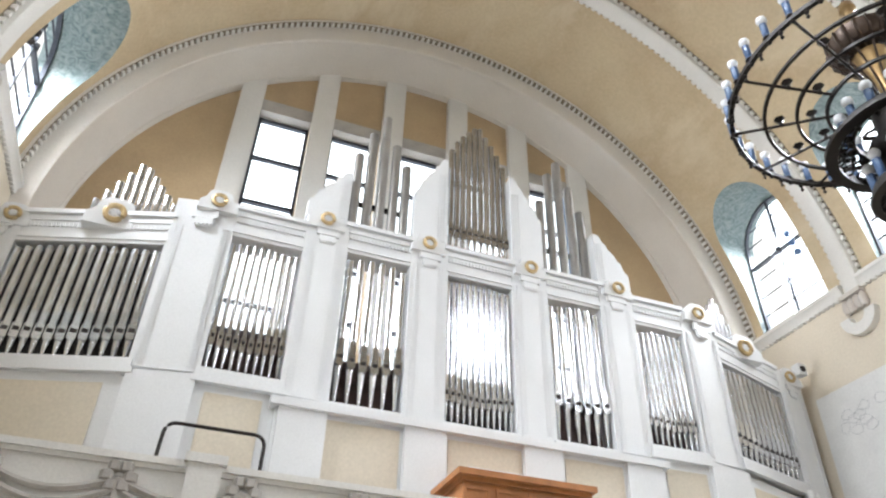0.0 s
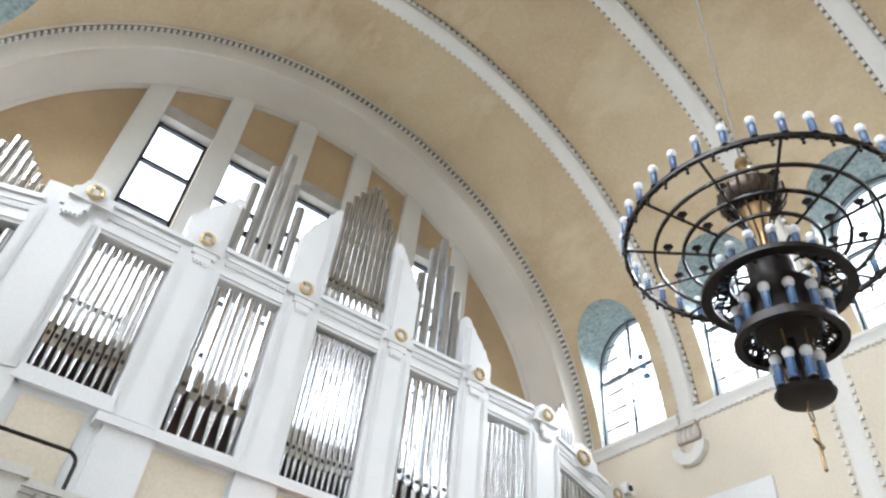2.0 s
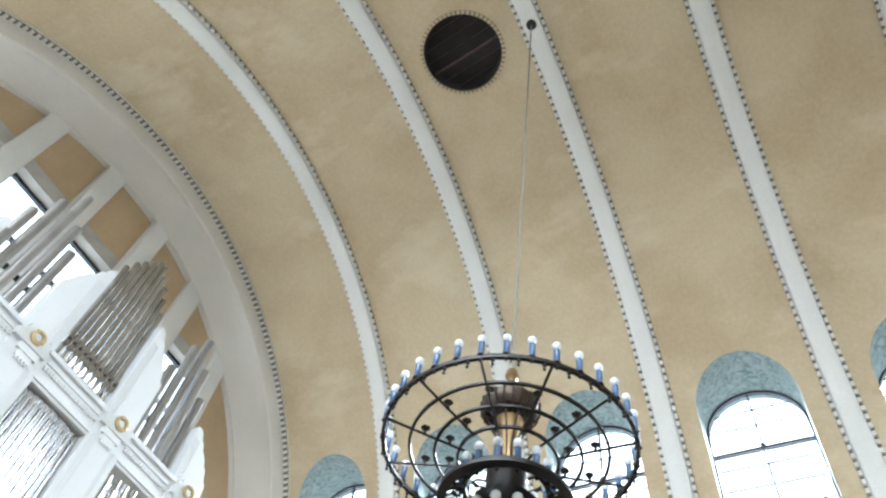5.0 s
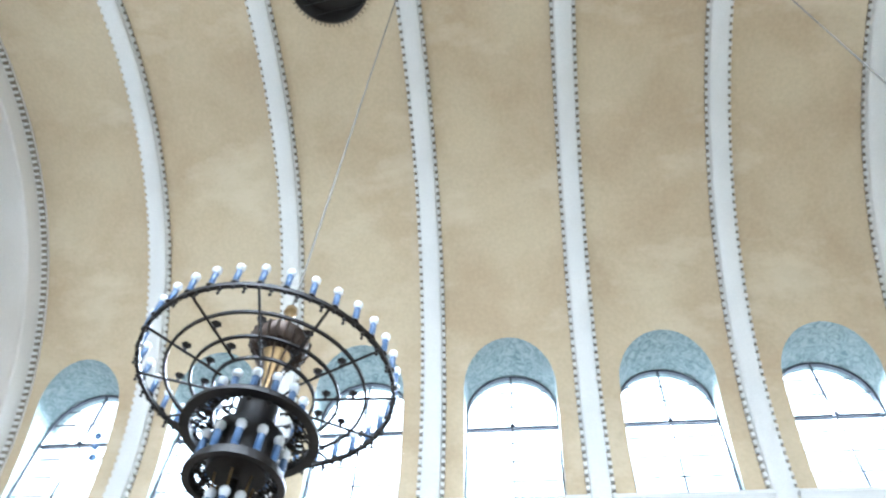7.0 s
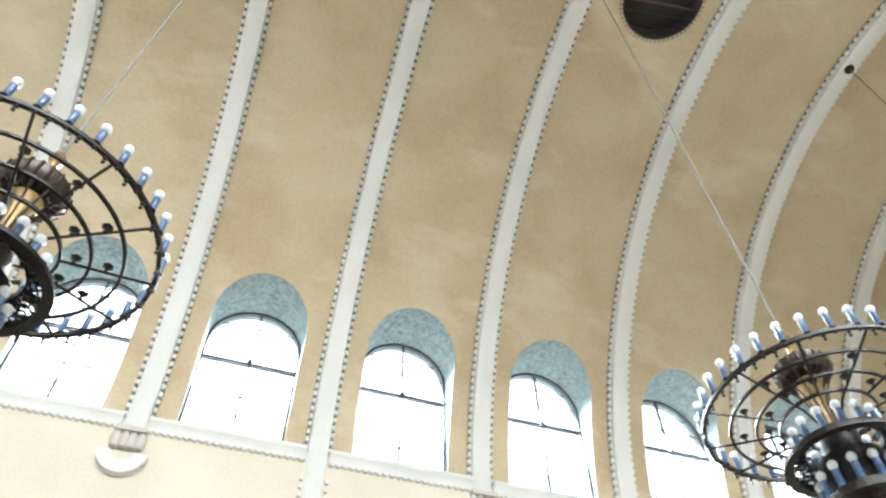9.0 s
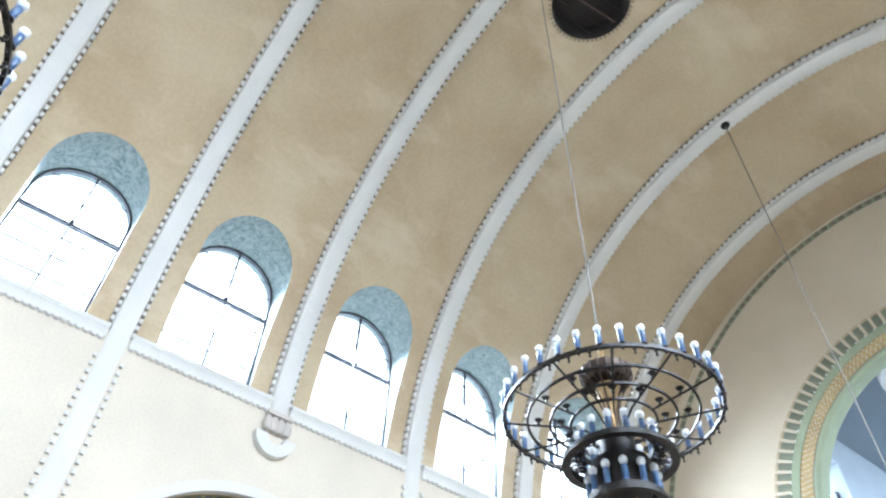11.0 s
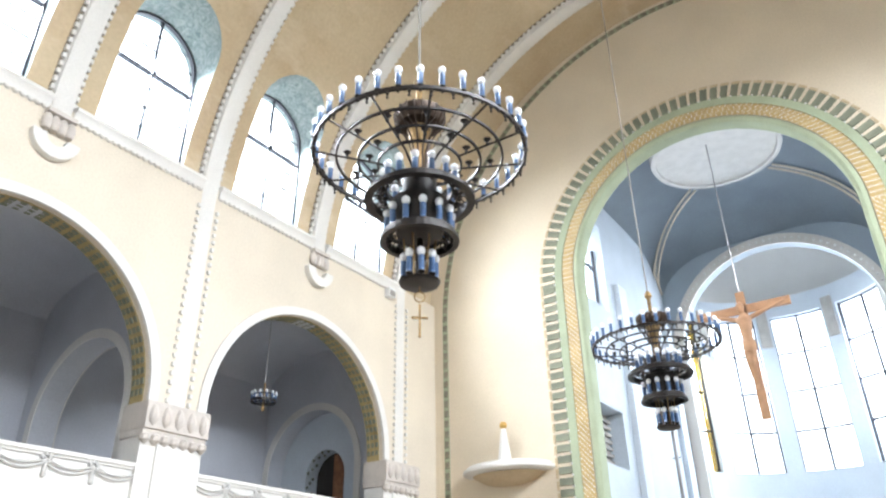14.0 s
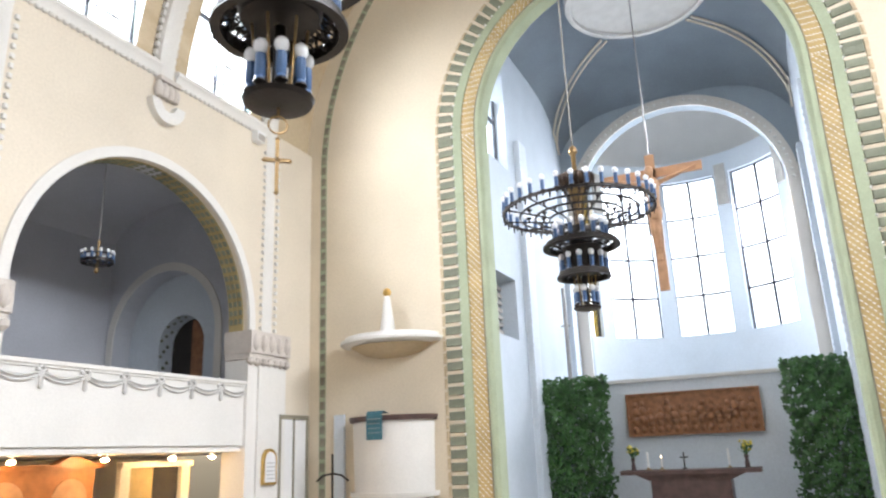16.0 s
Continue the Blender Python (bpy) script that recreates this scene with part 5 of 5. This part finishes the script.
def curved(bm, a0, a1, r0, r1, z0, z1, n=6):
    return loft(bm, [[ap(a0 + (a1 - a0) * i / n, r, z) for r, z in ((r0, z0), (r1, z0), (r1, z1), (r0, z1))] for i in range(n + 1)])


curved(bm, 0, math.pi, AR2, AR2 + 0.4, 0.9, ZS, 32)
curved(bm, 0, math.pi, AR2, AR2 + 0.4, ZT, 11.8, 32)
step, gap = math.pi / NW, 0.075
apse = solid("wall_apse", bm, PALEBLUE, "pale curved apse wall with five tall windows", "wall", smooth=True)
bm = B()
secs = []
for i in range(33):
    a = math.pi * i / 32
    secs.append([ap(a, max(AR2 * math.cos(t), 0.01) + 0.02, 11.7 + 1.9 * math.sin(t)) for t in [j * math.pi / 2 / 8 for j in range(9)]])
loft(bm, secs, ring=False)
bmesh.ops.solidify(bm, geom=bm.faces[:], thickness=0.2)
solid("ceiling_apse", bm, WHITE, "pale grey apse half dome", "ceiling", smooth=True)
for k in range(NW + 1):
    a = k * step
    part("window_pier", curved(B(), max(0, a - gap), min(math.pi, a + gap), AR2, AR2 + 0.4, ZS, ZT, 2), PALEBLUE, apse)
for k in range(1, NW):
    bm = B()
    a = k * step
    curved(bm, a - 0.05, a + 0.05, AR2 - 0.06, AR2, 10.0, 11.4, 2)
    part("grille", bm, STONE, apse, "grey perforated panel between the windows")
for k in range(NW):
    a0, a1 = k * step + gap, (k + 1) * step - gap
    win = thing("window_%d" % (24 + k), "tall apse window with pale and amber panes", "window", "apse windows", "structure")
    g = part("pane", curved(B(), a0, a1, AR2 + 0.2, AR2 + 0.212, ZS, ZT, 4), PANE, win)
    g.visible_shadow = False
    bm = B()
    for j in range(3):
        a = a0 + (a1 - a0) * j / 2
        rod(bm, ap(a, AR2 + 0.18, ZS), ap(a, AR2 + 0.18, ZT), 0.06 if j != 1 else 0.048, 6)
    for j in range(5):
        z = ZS + (ZT - ZS) * j / 4
        tube(bm, [ap(a0 + (a1 - a0) * q / 4, AR2 + 0.18, z) for q in range(5)], 0.042, 5)
    part("glazing_bar", bm, LEAD, win)
    if k in (0, NW - 1):
        bm = B()
        e = a1 if k == 0 else a0
        q = e - 0.08 if k == 0 else e
        curved(bm, q, q + 0.06, AR2 + 0.14, AR2 + 0.16, ZS, ZT, 2)
        part("amber_strip", bm, AMBER, win, "amber glass strip")
    vs = [[back.verts.new(ap(a0 - 0.1 + (a1 - a0 + 0.2) * q / 3, AR2 + 0.95, z)) for q in range(4)] for z in (ZS - 0.3, ZT + 0.5)]
    for q in range(3):
        back.faces.new((vs[0][q], vs[0][q + 1], vs[1][q + 1], vs[1][q]))
me = mesh_of("backdrop", back, SKYGLOW)
sky_ob = tagged(new("backdrop", me), "bright overcast sky outside the windows", "sky", kind="structure")

# chancel floor and steps, altar wall
bm = B()
box(bm, CC - CX - 0.5, CC + CX + 0.5, -36, YE, 0, 0.9)
for j in range(5):
    box(bm, -3.0, 3.0, YE + 0.3 * j, YE + 0.3 * (j + 1), 0, 0.75 - 0.15 * j)
solid("floor_chancel", bm, FLOOR, "raised chancel floor with steps", "floor")
YA = -27.75
bm = B()
box(bm, CC - CX, CC + CX, YA - 0.25, YA, 0.9, 3.86)
aw = solid("wall_altar", bm, PALEBLUE, "pale grey altar screen wall", "wall")
bm = B()
box(bm, CC - CX, CC + CX, YA - 0.3, YA + 0.06, 3.86, 3.94)
part("ledge", bm, RELIEFWHITE, aw, "pale grey ledge on top")

# altar with candles and flowers
AYc = -26.1
altar = thing("altar", "dark brown altar table with a broad slab", "altar")
bm = B()
box(bm, -1.33, 1.33, AYc - 0.45, AYc + 0.4, 1.86, 1.94)
part("slab", bm, ALTAR, altar)
bm = B()
prism(bm, [(-1.05, 1.86), (1.05, 1.86), (0.78, 1.74), (-0.78, 1.74)], AYc - 0.35, AYc + 0.3)
part("corbelled_neck", bm, ALTAR, altar)
bm = B()
box(bm, -0.76, 0.76, AYc - 0.32, AYc + 0.27, 0.9, 1.74)
part("block", bm, ALTAR, altar)
for x, h, lit in ((-0.75, 0.32, False), (0.55, 0.16, True), (0.82, 0.3, False)):
    cd = thing("altar_candle", "white candle in a small holder on the altar", "candle", "altar candles", at=pose(x, AYc, 1.94))
    bm = B()
    lathe(bm, [(0.07, 0), (0.07, 0.012), (0.025, 0.02), (0.025, 0.05)], seg=12)
    part("holder", bm, BRASS, cd)
    bm = B()
    lathe(bm, [(0.022, 0.05), (0.022, 0.05 + h), (0.004, 0.055 + h)], seg=10)
    part("wax", bm, PAPER, cd, smooth=True)
    if lit:
        bm = B()
        lathe(bm, [(0.002, 0.06 + h), (0.011, 0.08 + h), (0.002, 0.13 + h)], seg=8)
        part("flame", bm, FLAME, cd)
ac = thing("altar_cross", "small dark metal cross on the altar", "cross", at=pose(0.1, AYc, 1.94))
bm = B()
box(bm, -0.012, 0.012, -0.012, 0.012, 0.03, 0.34)
box(bm, -0.08, 0.08, -0.012, 0.012, 0.22, 0.245)
part("shaft", bm, IRON, ac)
bm = B()
lathe(bm, [(0.06, 0), (0.05, 0.02), (0.015, 0.04)], seg=12)
part("foot", bm, IRON, ac)
YELLOW = material("yellow_petals", (0.75, 0.62, 0.12), 0.7, vary=0.15, scale=20)
rnd = random.Random(3)
for x in (-1.08, 1.12):
    fl = thing("flower_vase", "vase of yellow flowers on the altar", "vase", "altar vases", at=pose(x, AYc, 1.94))
    bm = B()
    lathe(bm, [(0.05, 0), (0.045, 0.08), (0.03, 0.16), (0.05, 0.24), (0.04, 0.24), (0.02, 0.15)], seg=14)
    part("vase", bm, ALTAR, fl, smooth=True)
    bm = B()
    bl = B()
    for j in range(26):
        a, r, z = rnd.uniform(0, 6.3), rnd.uniform(0.02, 0.15), rnd.uniform(0.32, 0.5)
        p = Vector((r * math.cos(a), r * math.sin(a), z))
        rod(bm, (0, 0, 0.22), p, 0.004, 4)
        for q in range(2):
            d = Vector((rnd.uniform(-1, 1), rnd.uniform(-1, 1), rnd.uniform(-0.4, 1))).normalized()
            o = p * 0.8 + Vector((0, 0, 0.03))
            t = d.orthogonal().normalized() * 0.02
            bm.faces.new([bm.verts.new(v) for v in (o, o + d * 0.04 + t, o + d * 0.09, o + d * 0.04 - t)])
        if j < 15:
            lathe(bl, [(0.004, -0.02), (0.03, -0.005), (0.034, 0.01), (0.015, 0.03), (0.003, 0.02)], tuple(p), 7)
    part("stems", bm, LEAF, fl, kind="stuff")
    part("blossoms", bl, YELLOW, fl, kind="stuff")

# carved relief panel
relief = thing("relief_panel", "carved brown wooden relief panel behind the altar", "relief")
bm = B()
box(bm, -1.42, 1.42, YA, YA + 0.06, 2.66, 3.56)
part("panel", bm, RELIEF, relief)
rnd = random.Random(5)
for j in range(15):
    x = -1.28 + j * 0.183
    bm = B()
    h = rnd.uniform(0.4, 0.62)
    lean = rnd.uniform(-0.06, 0.06)
    for z, r in ((2.72 + h + 0.06, 0.062), (2.72 + h - 0.1, 0.095), (2.72 + h * 0.5, 0.085), (2.78, 0.07)):
        t = (z - 2.72) / 0.7
        lathe(bm, [(0.005, -r * 1.5), (r * 0.85, -r * 0.7), (r, 0), (r * 0.8, r * 0.7), (0.005, r * 1.2)], (x + lean * t, YA + 0.05, z), 8)
    rod(bm, (x - 0.07, YA + 0.09, 2.72 + h - 0.12), (x + rnd.uniform(0.05, 0.16), YA + 0.1, 2.72 + h * rnd.uniform(0.5, 0.9)), 0.028, 6)
    part("carving", bm, RELIEF, relief, smooth=True)
for q in ((-1.45, 1.45, 2.63, 2.67), (-1.45, 1.45, 3.55, 3.59), (-1.45, -1.41, 2.67, 3.55), (1.41, 1.45, 2.67, 3.55)):
    bm = B()
    box(bm, q[0], q[1], YA, YA + 0.11, q[2], q[3])
    part("frame_bar", bm, RELIEF, relief)

# ivy screens
rnd = random.Random(11)
for x0, x1, ztop in ((1.75, 3.35, 4.0), (-3.55, -1.95, 4.05)):
    iv = thing("ivy_screen", "tall dense screen of green ivy beside the altar", "plant", "ivy screens")
    bm = B()
    yy = YA + 0.55
    for j in range(8):
        x = x0 + 0.1 + (x1 - x0 - 0.2) * j / 7
        rod(bm, (x, yy, 0.9), (x, yy, ztop - 0.1), 0.012, 4)
    for j in range(9):
        rod(bm, (x0, yy, 1.2 + j * 0.33), (x1, yy, 1.2 + j * 0.33), 0.01, 4)
    part("trellis", bm, IRON, iv)
    verts, faces = [], []
    for j in range(5200):
        z = 0.95 + (ztop - 0.95) * rnd.random() ** 0.8
        x = rnd.uniform(x0 - 0.02, x1 + 0.02)
        edge = min(x - x0, x1 - x)
        d = rnd.uniform(0.02, 0.2) + 0.1 * math.sin(x * 9 + z * 3) * math.sin(z * 7.5 + x * 2) + 0.08
        if edge < 0.3 and rnd.random() < 0.35 - edge and z < 3.4:
            continue
        o = Vector((x + 0.05 * math.sin(z * 6 + j % 3), yy + d, z + rnd.uniform(-0.03, 0.08)))
        n = Vector((rnd.uniform(-0.7, 0.7), 1, rnd.uniform(-0.3, 0.9))).normalized()
        dn = Vector((rnd.uniform(-0.6, 0.6), 0.2, -1)).normalized()
        u = n.cross(dn).normalized()
        dn = u.cross(n).normalized() * -1 if u.cross(n).z > 0 else u.cross(n).normalized()
        L = rnd.uniform(0.055, 0.1)
        k = len(verts)
        shape = ((0, 0), (0.5, 0.12), (0.32, 0.5), (0, 1.0), (-0.32, 0.5), (-0.5, 0.12))
        verts += [tuple(o + u * (a * L) + dn * (b * L) + n * (0.012 if a == 0 else 0)) for a, b in shape]
        faces += [(k, k + 1, k + 2, k + 3), (k, k + 3, k + 4, k + 5)]
    me = bpy.data.meshes.new("foliage")
    me.from_pydata(verts, [], faces)
    me.materials.append(LEAF)
    part("foliage", me, LEAF, iv, "glossy ivy leaves", kind="stuff")

# crucifix
YX = -25.75
cx = thing("hanging_cross", "large pale wooden cross hanging on a thin cable", "cross")
bm = B()
box(bm, -0.1, 0.1, YX - 0.05, YX + 0.03, 5.55, 8.62)
part("upright", bm, PALEWOOD, cx)
bm = B()
box(bm, -1.07, 1.07, YX - 0.05, YX + 0.03, 8.08, 8.28)
part("crossbar", bm, PALEWOOD, cx)
bm = B()
rod(bm, (0, YX, 8.6), (0, YX, 13.25), 0.018, 6)
part("cable", bm, ZINC, cx)
bm = B()
yf = YX + 0.13
def limb(p, q, r0, r1):
    rod(bm, p, q, r0, 10, r1)
lathe(bm, [(0.01, 8.02), (0.07, 8.06), (0.095, 8.16), (0.085, 8.26), (0.02, 8.31)], (0.02, yf + 0.05, 0), 12)
lathe(bm, [(0.09, 7.2), (0.14, 7.28), (0.12, 7.45), (0.15, 7.7), (0.18, 7.88), (0.1, 7.98), (0.05, 8.05)], (0, yf, 0), 14)
for s in (-1, 1):
    limb((s * 0.15, yf, 7.9), (s * 0.5, yf - 0.02, 8.02), 0.06, 0.045)
    limb((s * 0.48, yf - 0.02, 8.01), (s * 0.95, yf - 0.08, 8.18), 0.045, 0.03)
    limb((s * 0.07, yf, 7.25), (s * 0.05 + 0.02, yf + 0.07, 6.8), 0.085, 0.06)
    limb((s * 0.05 + 0.02, yf + 0.07, 6.8), (s * 0.03, yf, 6.3), 0.06, 0.035)
    limb((s * 0.03, yf, 6.3), (s * 0.04, yf + 0.08, 6.15), 0.04, 0.03)
lathe(bm, [(0.14, 7.08), (0.16, 7.2), (0.15, 7.34)], (0, yf, 0), 12)
statue = tagged(part("statue", bm, PALEWOOD, smooth=True), "carved pale wooden figure on the hanging cross", "statue")
fuse = statue.modifiers.new("fuse", "REMESH")
fuse.mode, fuse.voxel_size, fuse.use_smooth_shade = "VOXEL", 0.02, True
# small blue altar-post with a rod behind the third chandelier
pole = thing("banner_pole", "slim grey metal pole with a small crossbar by the ivy", "pole", at=pose(2.7, -27.62, 0.9))
bm = B()
rod(bm, (0, 0, 0), (0, 0, 5.4), 0.05, 10)
part("shaft", bm, ZINC, pole)
bm = B()
rod(bm, (-0.12, 0, 4.45), (0.12, 0, 4.45), 0.022, 6)
part("crossbar", bm, ZINC, pole)

# ---- pulpit, boards and things on the chancel wall ----
PX = 5.15
pulpit = thing("pulpit", "white curved pulpit with a dark wooden rail on the chancel wall", "pulpit", at=pose(0, 0, -0.2))
bm = B()
hw = 0.88
def bowl(z0, z1, r0, r1, k=0.75, n=24):
    secs = []
    for i in range(n + 1):
        a = math.pi * i / n
        secs.append([Vector((PX + r * math.cos(a), YE + k * r * math.sin(a), z)) for r, z in ((0.02, z0), (r0, z0), (r1, z1), (0.02, z1))])
    return secs
loft(bm, bowl(1.95, 3.28, hw * 0.96, hw))
part("parapet", bm, WHITE, pulpit, smooth=True)
bm = B()
loft(bm, bowl(3.28, 3.38, hw + 0.06, hw + 0.08))
part("rail", bm, ALTAR, pulpit, "dark wooden rail", True)
bm = B()
loft(bm, bowl(0.9, 1.95, 0.45, hw * 0.96))
part("foot", bm, WHITE, pulpit, smooth=True)
bm = B()
loft(bm, bowl(1.88, 1.97, hw + 0.05, hw + 0.07))
part("ledge", bm, WHITE, pulpit, "projecting lower ledge", True)
cl = thing("pulpit_cloth", "petrol blue cloth hanging over the pulpit rail", "cloth", at=pose(0, 0, -0.2))
bm = B()
yc = YE + 0.75 * (hw + 0.1)
secs = []
for d, z in ((-0.25, 3.42), (-0.02, 3.46), (0.02, 3.42), (0.03, 3.2), (0.03, 2.93)):
    secs.append([Vector((PX + 0.02 + x, yc + d + e, z)) for x, e in ((-0.17, 0), (0.17, 0), (0.17, 0.015), (-0.17, 0.015))])
loft(bm, secs)
part("drape", bm, PETROL, cl)
bm = B()
for j in range(4):
    box(bm, PX - 0.11, PX + 0.15, yc + 0.047, yc + 0.05, 3.05 + j * 0.085, 3.065 + j * 0.085)
part("stripe", bm, ZINC, cl, "pale woven bars")
can = thing("pulpit_canopy", "white rounded sounding board with a gold ball finial", "canopy", at=pose(0, 0, -0.19))
bm = B()
secs = []
for i in range(25):
    a = math.pi * i / 24
    secs.append([Vector((PX + r * math.cos(a), YE + 0.8 * r * math.sin(a), z)) for r, z in ((0.02, 4.78), (1.06, 4.78), (1.13, 4.82), (1.13, 4.88), (1.05, 4.9), (1.03, 4.96), (0.02, 4.99))])
loft(bm, secs)
part("board", bm, WHITE, can, smooth=True)
# underside in the darker ceiling cream, which paints in the shade below the board
bm = B()
secs = []
for i in range(25):
    a = math.pi * i / 24
    secs.append([Vector((PX + r * math.cos(a), YE + 0.8 * r * math.sin(a), z)) for r, z in ((0.02, 4.52), (0.3, 4.53), (0.62, 4.6), (0.9, 4.76), (0.02, 4.79))])
loft(bm, secs)
part("underside", bm, CREAM, can, smooth=True)
bm = B()
lathe(bm, [(0.16, 4.97), (0.13, 5.25), (0.06, 5.75), (0.02, 5.78)], (PX - 0.02, YE + 0.25, 0), 12)
part("finial", bm, WHITE, can, smooth=True)
bm = B()
lathe(bm, [(0.005, 5.74), (0.07, 5.79), (0.09, 5.84), (0.07, 5.9), (0.005, 5.94)], (PX - 0.02, YE + 0.25, 0), 14)
part("ball", bm, GOLD, can, "gold ball", True)


board = thing("notice_board", "tall white number board in a grey-brown frame", "board")
bm = B()
box(bm, W - 0.03, W - 0.001, -23.05, -22.2, 1.3, 3.22)
part("panel", bm, PAPER, board)
bm = B()
for a, b, c, d in ((-23.12, -22.13, 3.22, 3.3), (-23.12, -22.13, 1.22, 1.3), (-23.12, -23.05, 1.3, 3.22), (-22.2, -22.13, 1.3, 3.22), (-22.64, -22.61, 1.3, 3.22)):
    box(bm, W - 0.06, W - 0.001, a, b, c, d)
part("frame", bm, UMBER, board, "grey-brown wooden frame")
slim = thing("wall_panel", "slim pale panel standing beside the pulpit", "panel")
bm = B()
box(bm, 6.28, 6.52, YE + 0.03, YE + 0.09, 1.2, 3.28)
box(bm, 6.31, 6.49, YE, YE + 0.03, 1.25, 3.2)
part("panel", bm, PALEBLUE, slim)
stand = thing("candle_stand", "black iron stand with a curved arm by the pulpit", "stand", at=pose(5.95, YE + 1.0, 0))
bm = B()
rod(bm, (0, 0, 0), (0, 0, 2.5), 0.02, 8)
tube(bm, [(0.35, 0, 2.02), (0.2, 0, 2.12), (0, 0, 2.15), (-0.2, 0, 2.12), (-0.35, 0, 2.02)], 0.02, 6)
lathe(bm, [(0.2, 0), (0.18, 0.03), (0.03, 0.06)], seg=14)
part("frame", bm, IRON, stand)
sp = thing("wall_speaker", "small white loudspeaker box on the nave wall", "speaker")
bm = B()
box(bm, W - 0.16, W - 0.001, -21.32, -21.08, 8.76, 8.98)
part("cabinet", bm, PAINT, sp)
bm = B()
box(bm, W - 0.165, W - 0.16, -21.3, -21.1, 8.78, 8.92)
part("grille", bm, ZINC, sp)

# ---- below the gallery: wooden cabinet, doorway, notice and spot lamps ----
cab = thing("wooden_cabinet", "warm brown wooden cabinet with a small pediment below the gallery", "cabinet")
bm = B()
box(bm, 8.6, 9.2, -19.15, -17.0, 0, 2.42)
part("body", bm, WOOD, cab)
bm = B()
box(bm, 8.5, 9.25, -19.25, -16.9, 2.42, 2.5)
part("cornice", bm, WOOD, cab)
bm = B()
prism(bm, [(-19.05, 2.5), (-18.35, 2.5), (-18.7, 2.66)], 8.52, 8.7, SIDE)
part("pediment", bm, WOOD, cab)
for y in (-18.7, -17.6):
    bm = B()
    prism(bm, arch_poly(y, 0.32, 1.1, 1.95), 8.585, 8.6, SIDE)
    part("door_panel", bm, PALEWOOD, cab)
dr = thing("door_3", "bright doorway with a dark opening below the gallery", "door", kind="structure")
bm = B()
for a, b in ((-19.7, -19.6), (-21.1, -21.0)):
    box(bm, 8.5, 8.6, a - 0.1, b, 0, 2.48)
box(bm, 8.46, 8.62, -21.25, -19.6, 2.4, 2.5)
part("door_frame", bm, CREAM_WALL, dr)
# near-black sheet painted as the unlit gap of the doorway
bm = B()
box(bm, 8.55, 8.58, -20.95, -20.35, 0, 2.4)
part("door_leaf", bm, DARK, dr)
bm = B()
box(bm, 8.55, 8.58, -20.35, -19.75, 0, 2.4)
part("door_leaf", bm, GOLDPAINT, dr, "cream door leaf")
for y in (-20.35, -21.35, -18.9, -17.3):
    lp = thing("spot_lamp", "small warm lit lamp below the gallery", "lamp", "gallery lamps")
    bm = B()
    lathe(bm, [(0.05, 2.56), (0.06, 2.62)], (8.1, y, 0), 12)
    part("housing", bm, PAINT, lp)
    bm = B()
    lathe(bm, [(0.005, 2.51), (0.045, 2.525), (0.045, 2.56)], (8.1, y, 0), 12)
    part("bulb", bm, WARMLAMP, lp)
ic = thing("framed_notice", "white notice in a gilt arched frame on the pier", "picture frame")
bm = B()
prism(bm, arch_poly(-21.75, 0.2, 2.0, 2.45, 12), W - 0.16, W - 0.1, SIDE)
part("frame", bm, GOLD, ic)
bm = B()
prism(bm, arch_poly(-21.75, 0.155, 2.04, 2.44, 12), W - 0.165, W - 0.16, SIDE)
part("sheet", bm, PAPER, ic)
bm = B()
for j in range(5):
    box(bm, W - 0.168, W - 0.165, -21.86, -21.64, 2.1 + j * 0.07, 2.115 + j * 0.07)
part("line", bm, ZINC, ic, "unreadable grey lines")
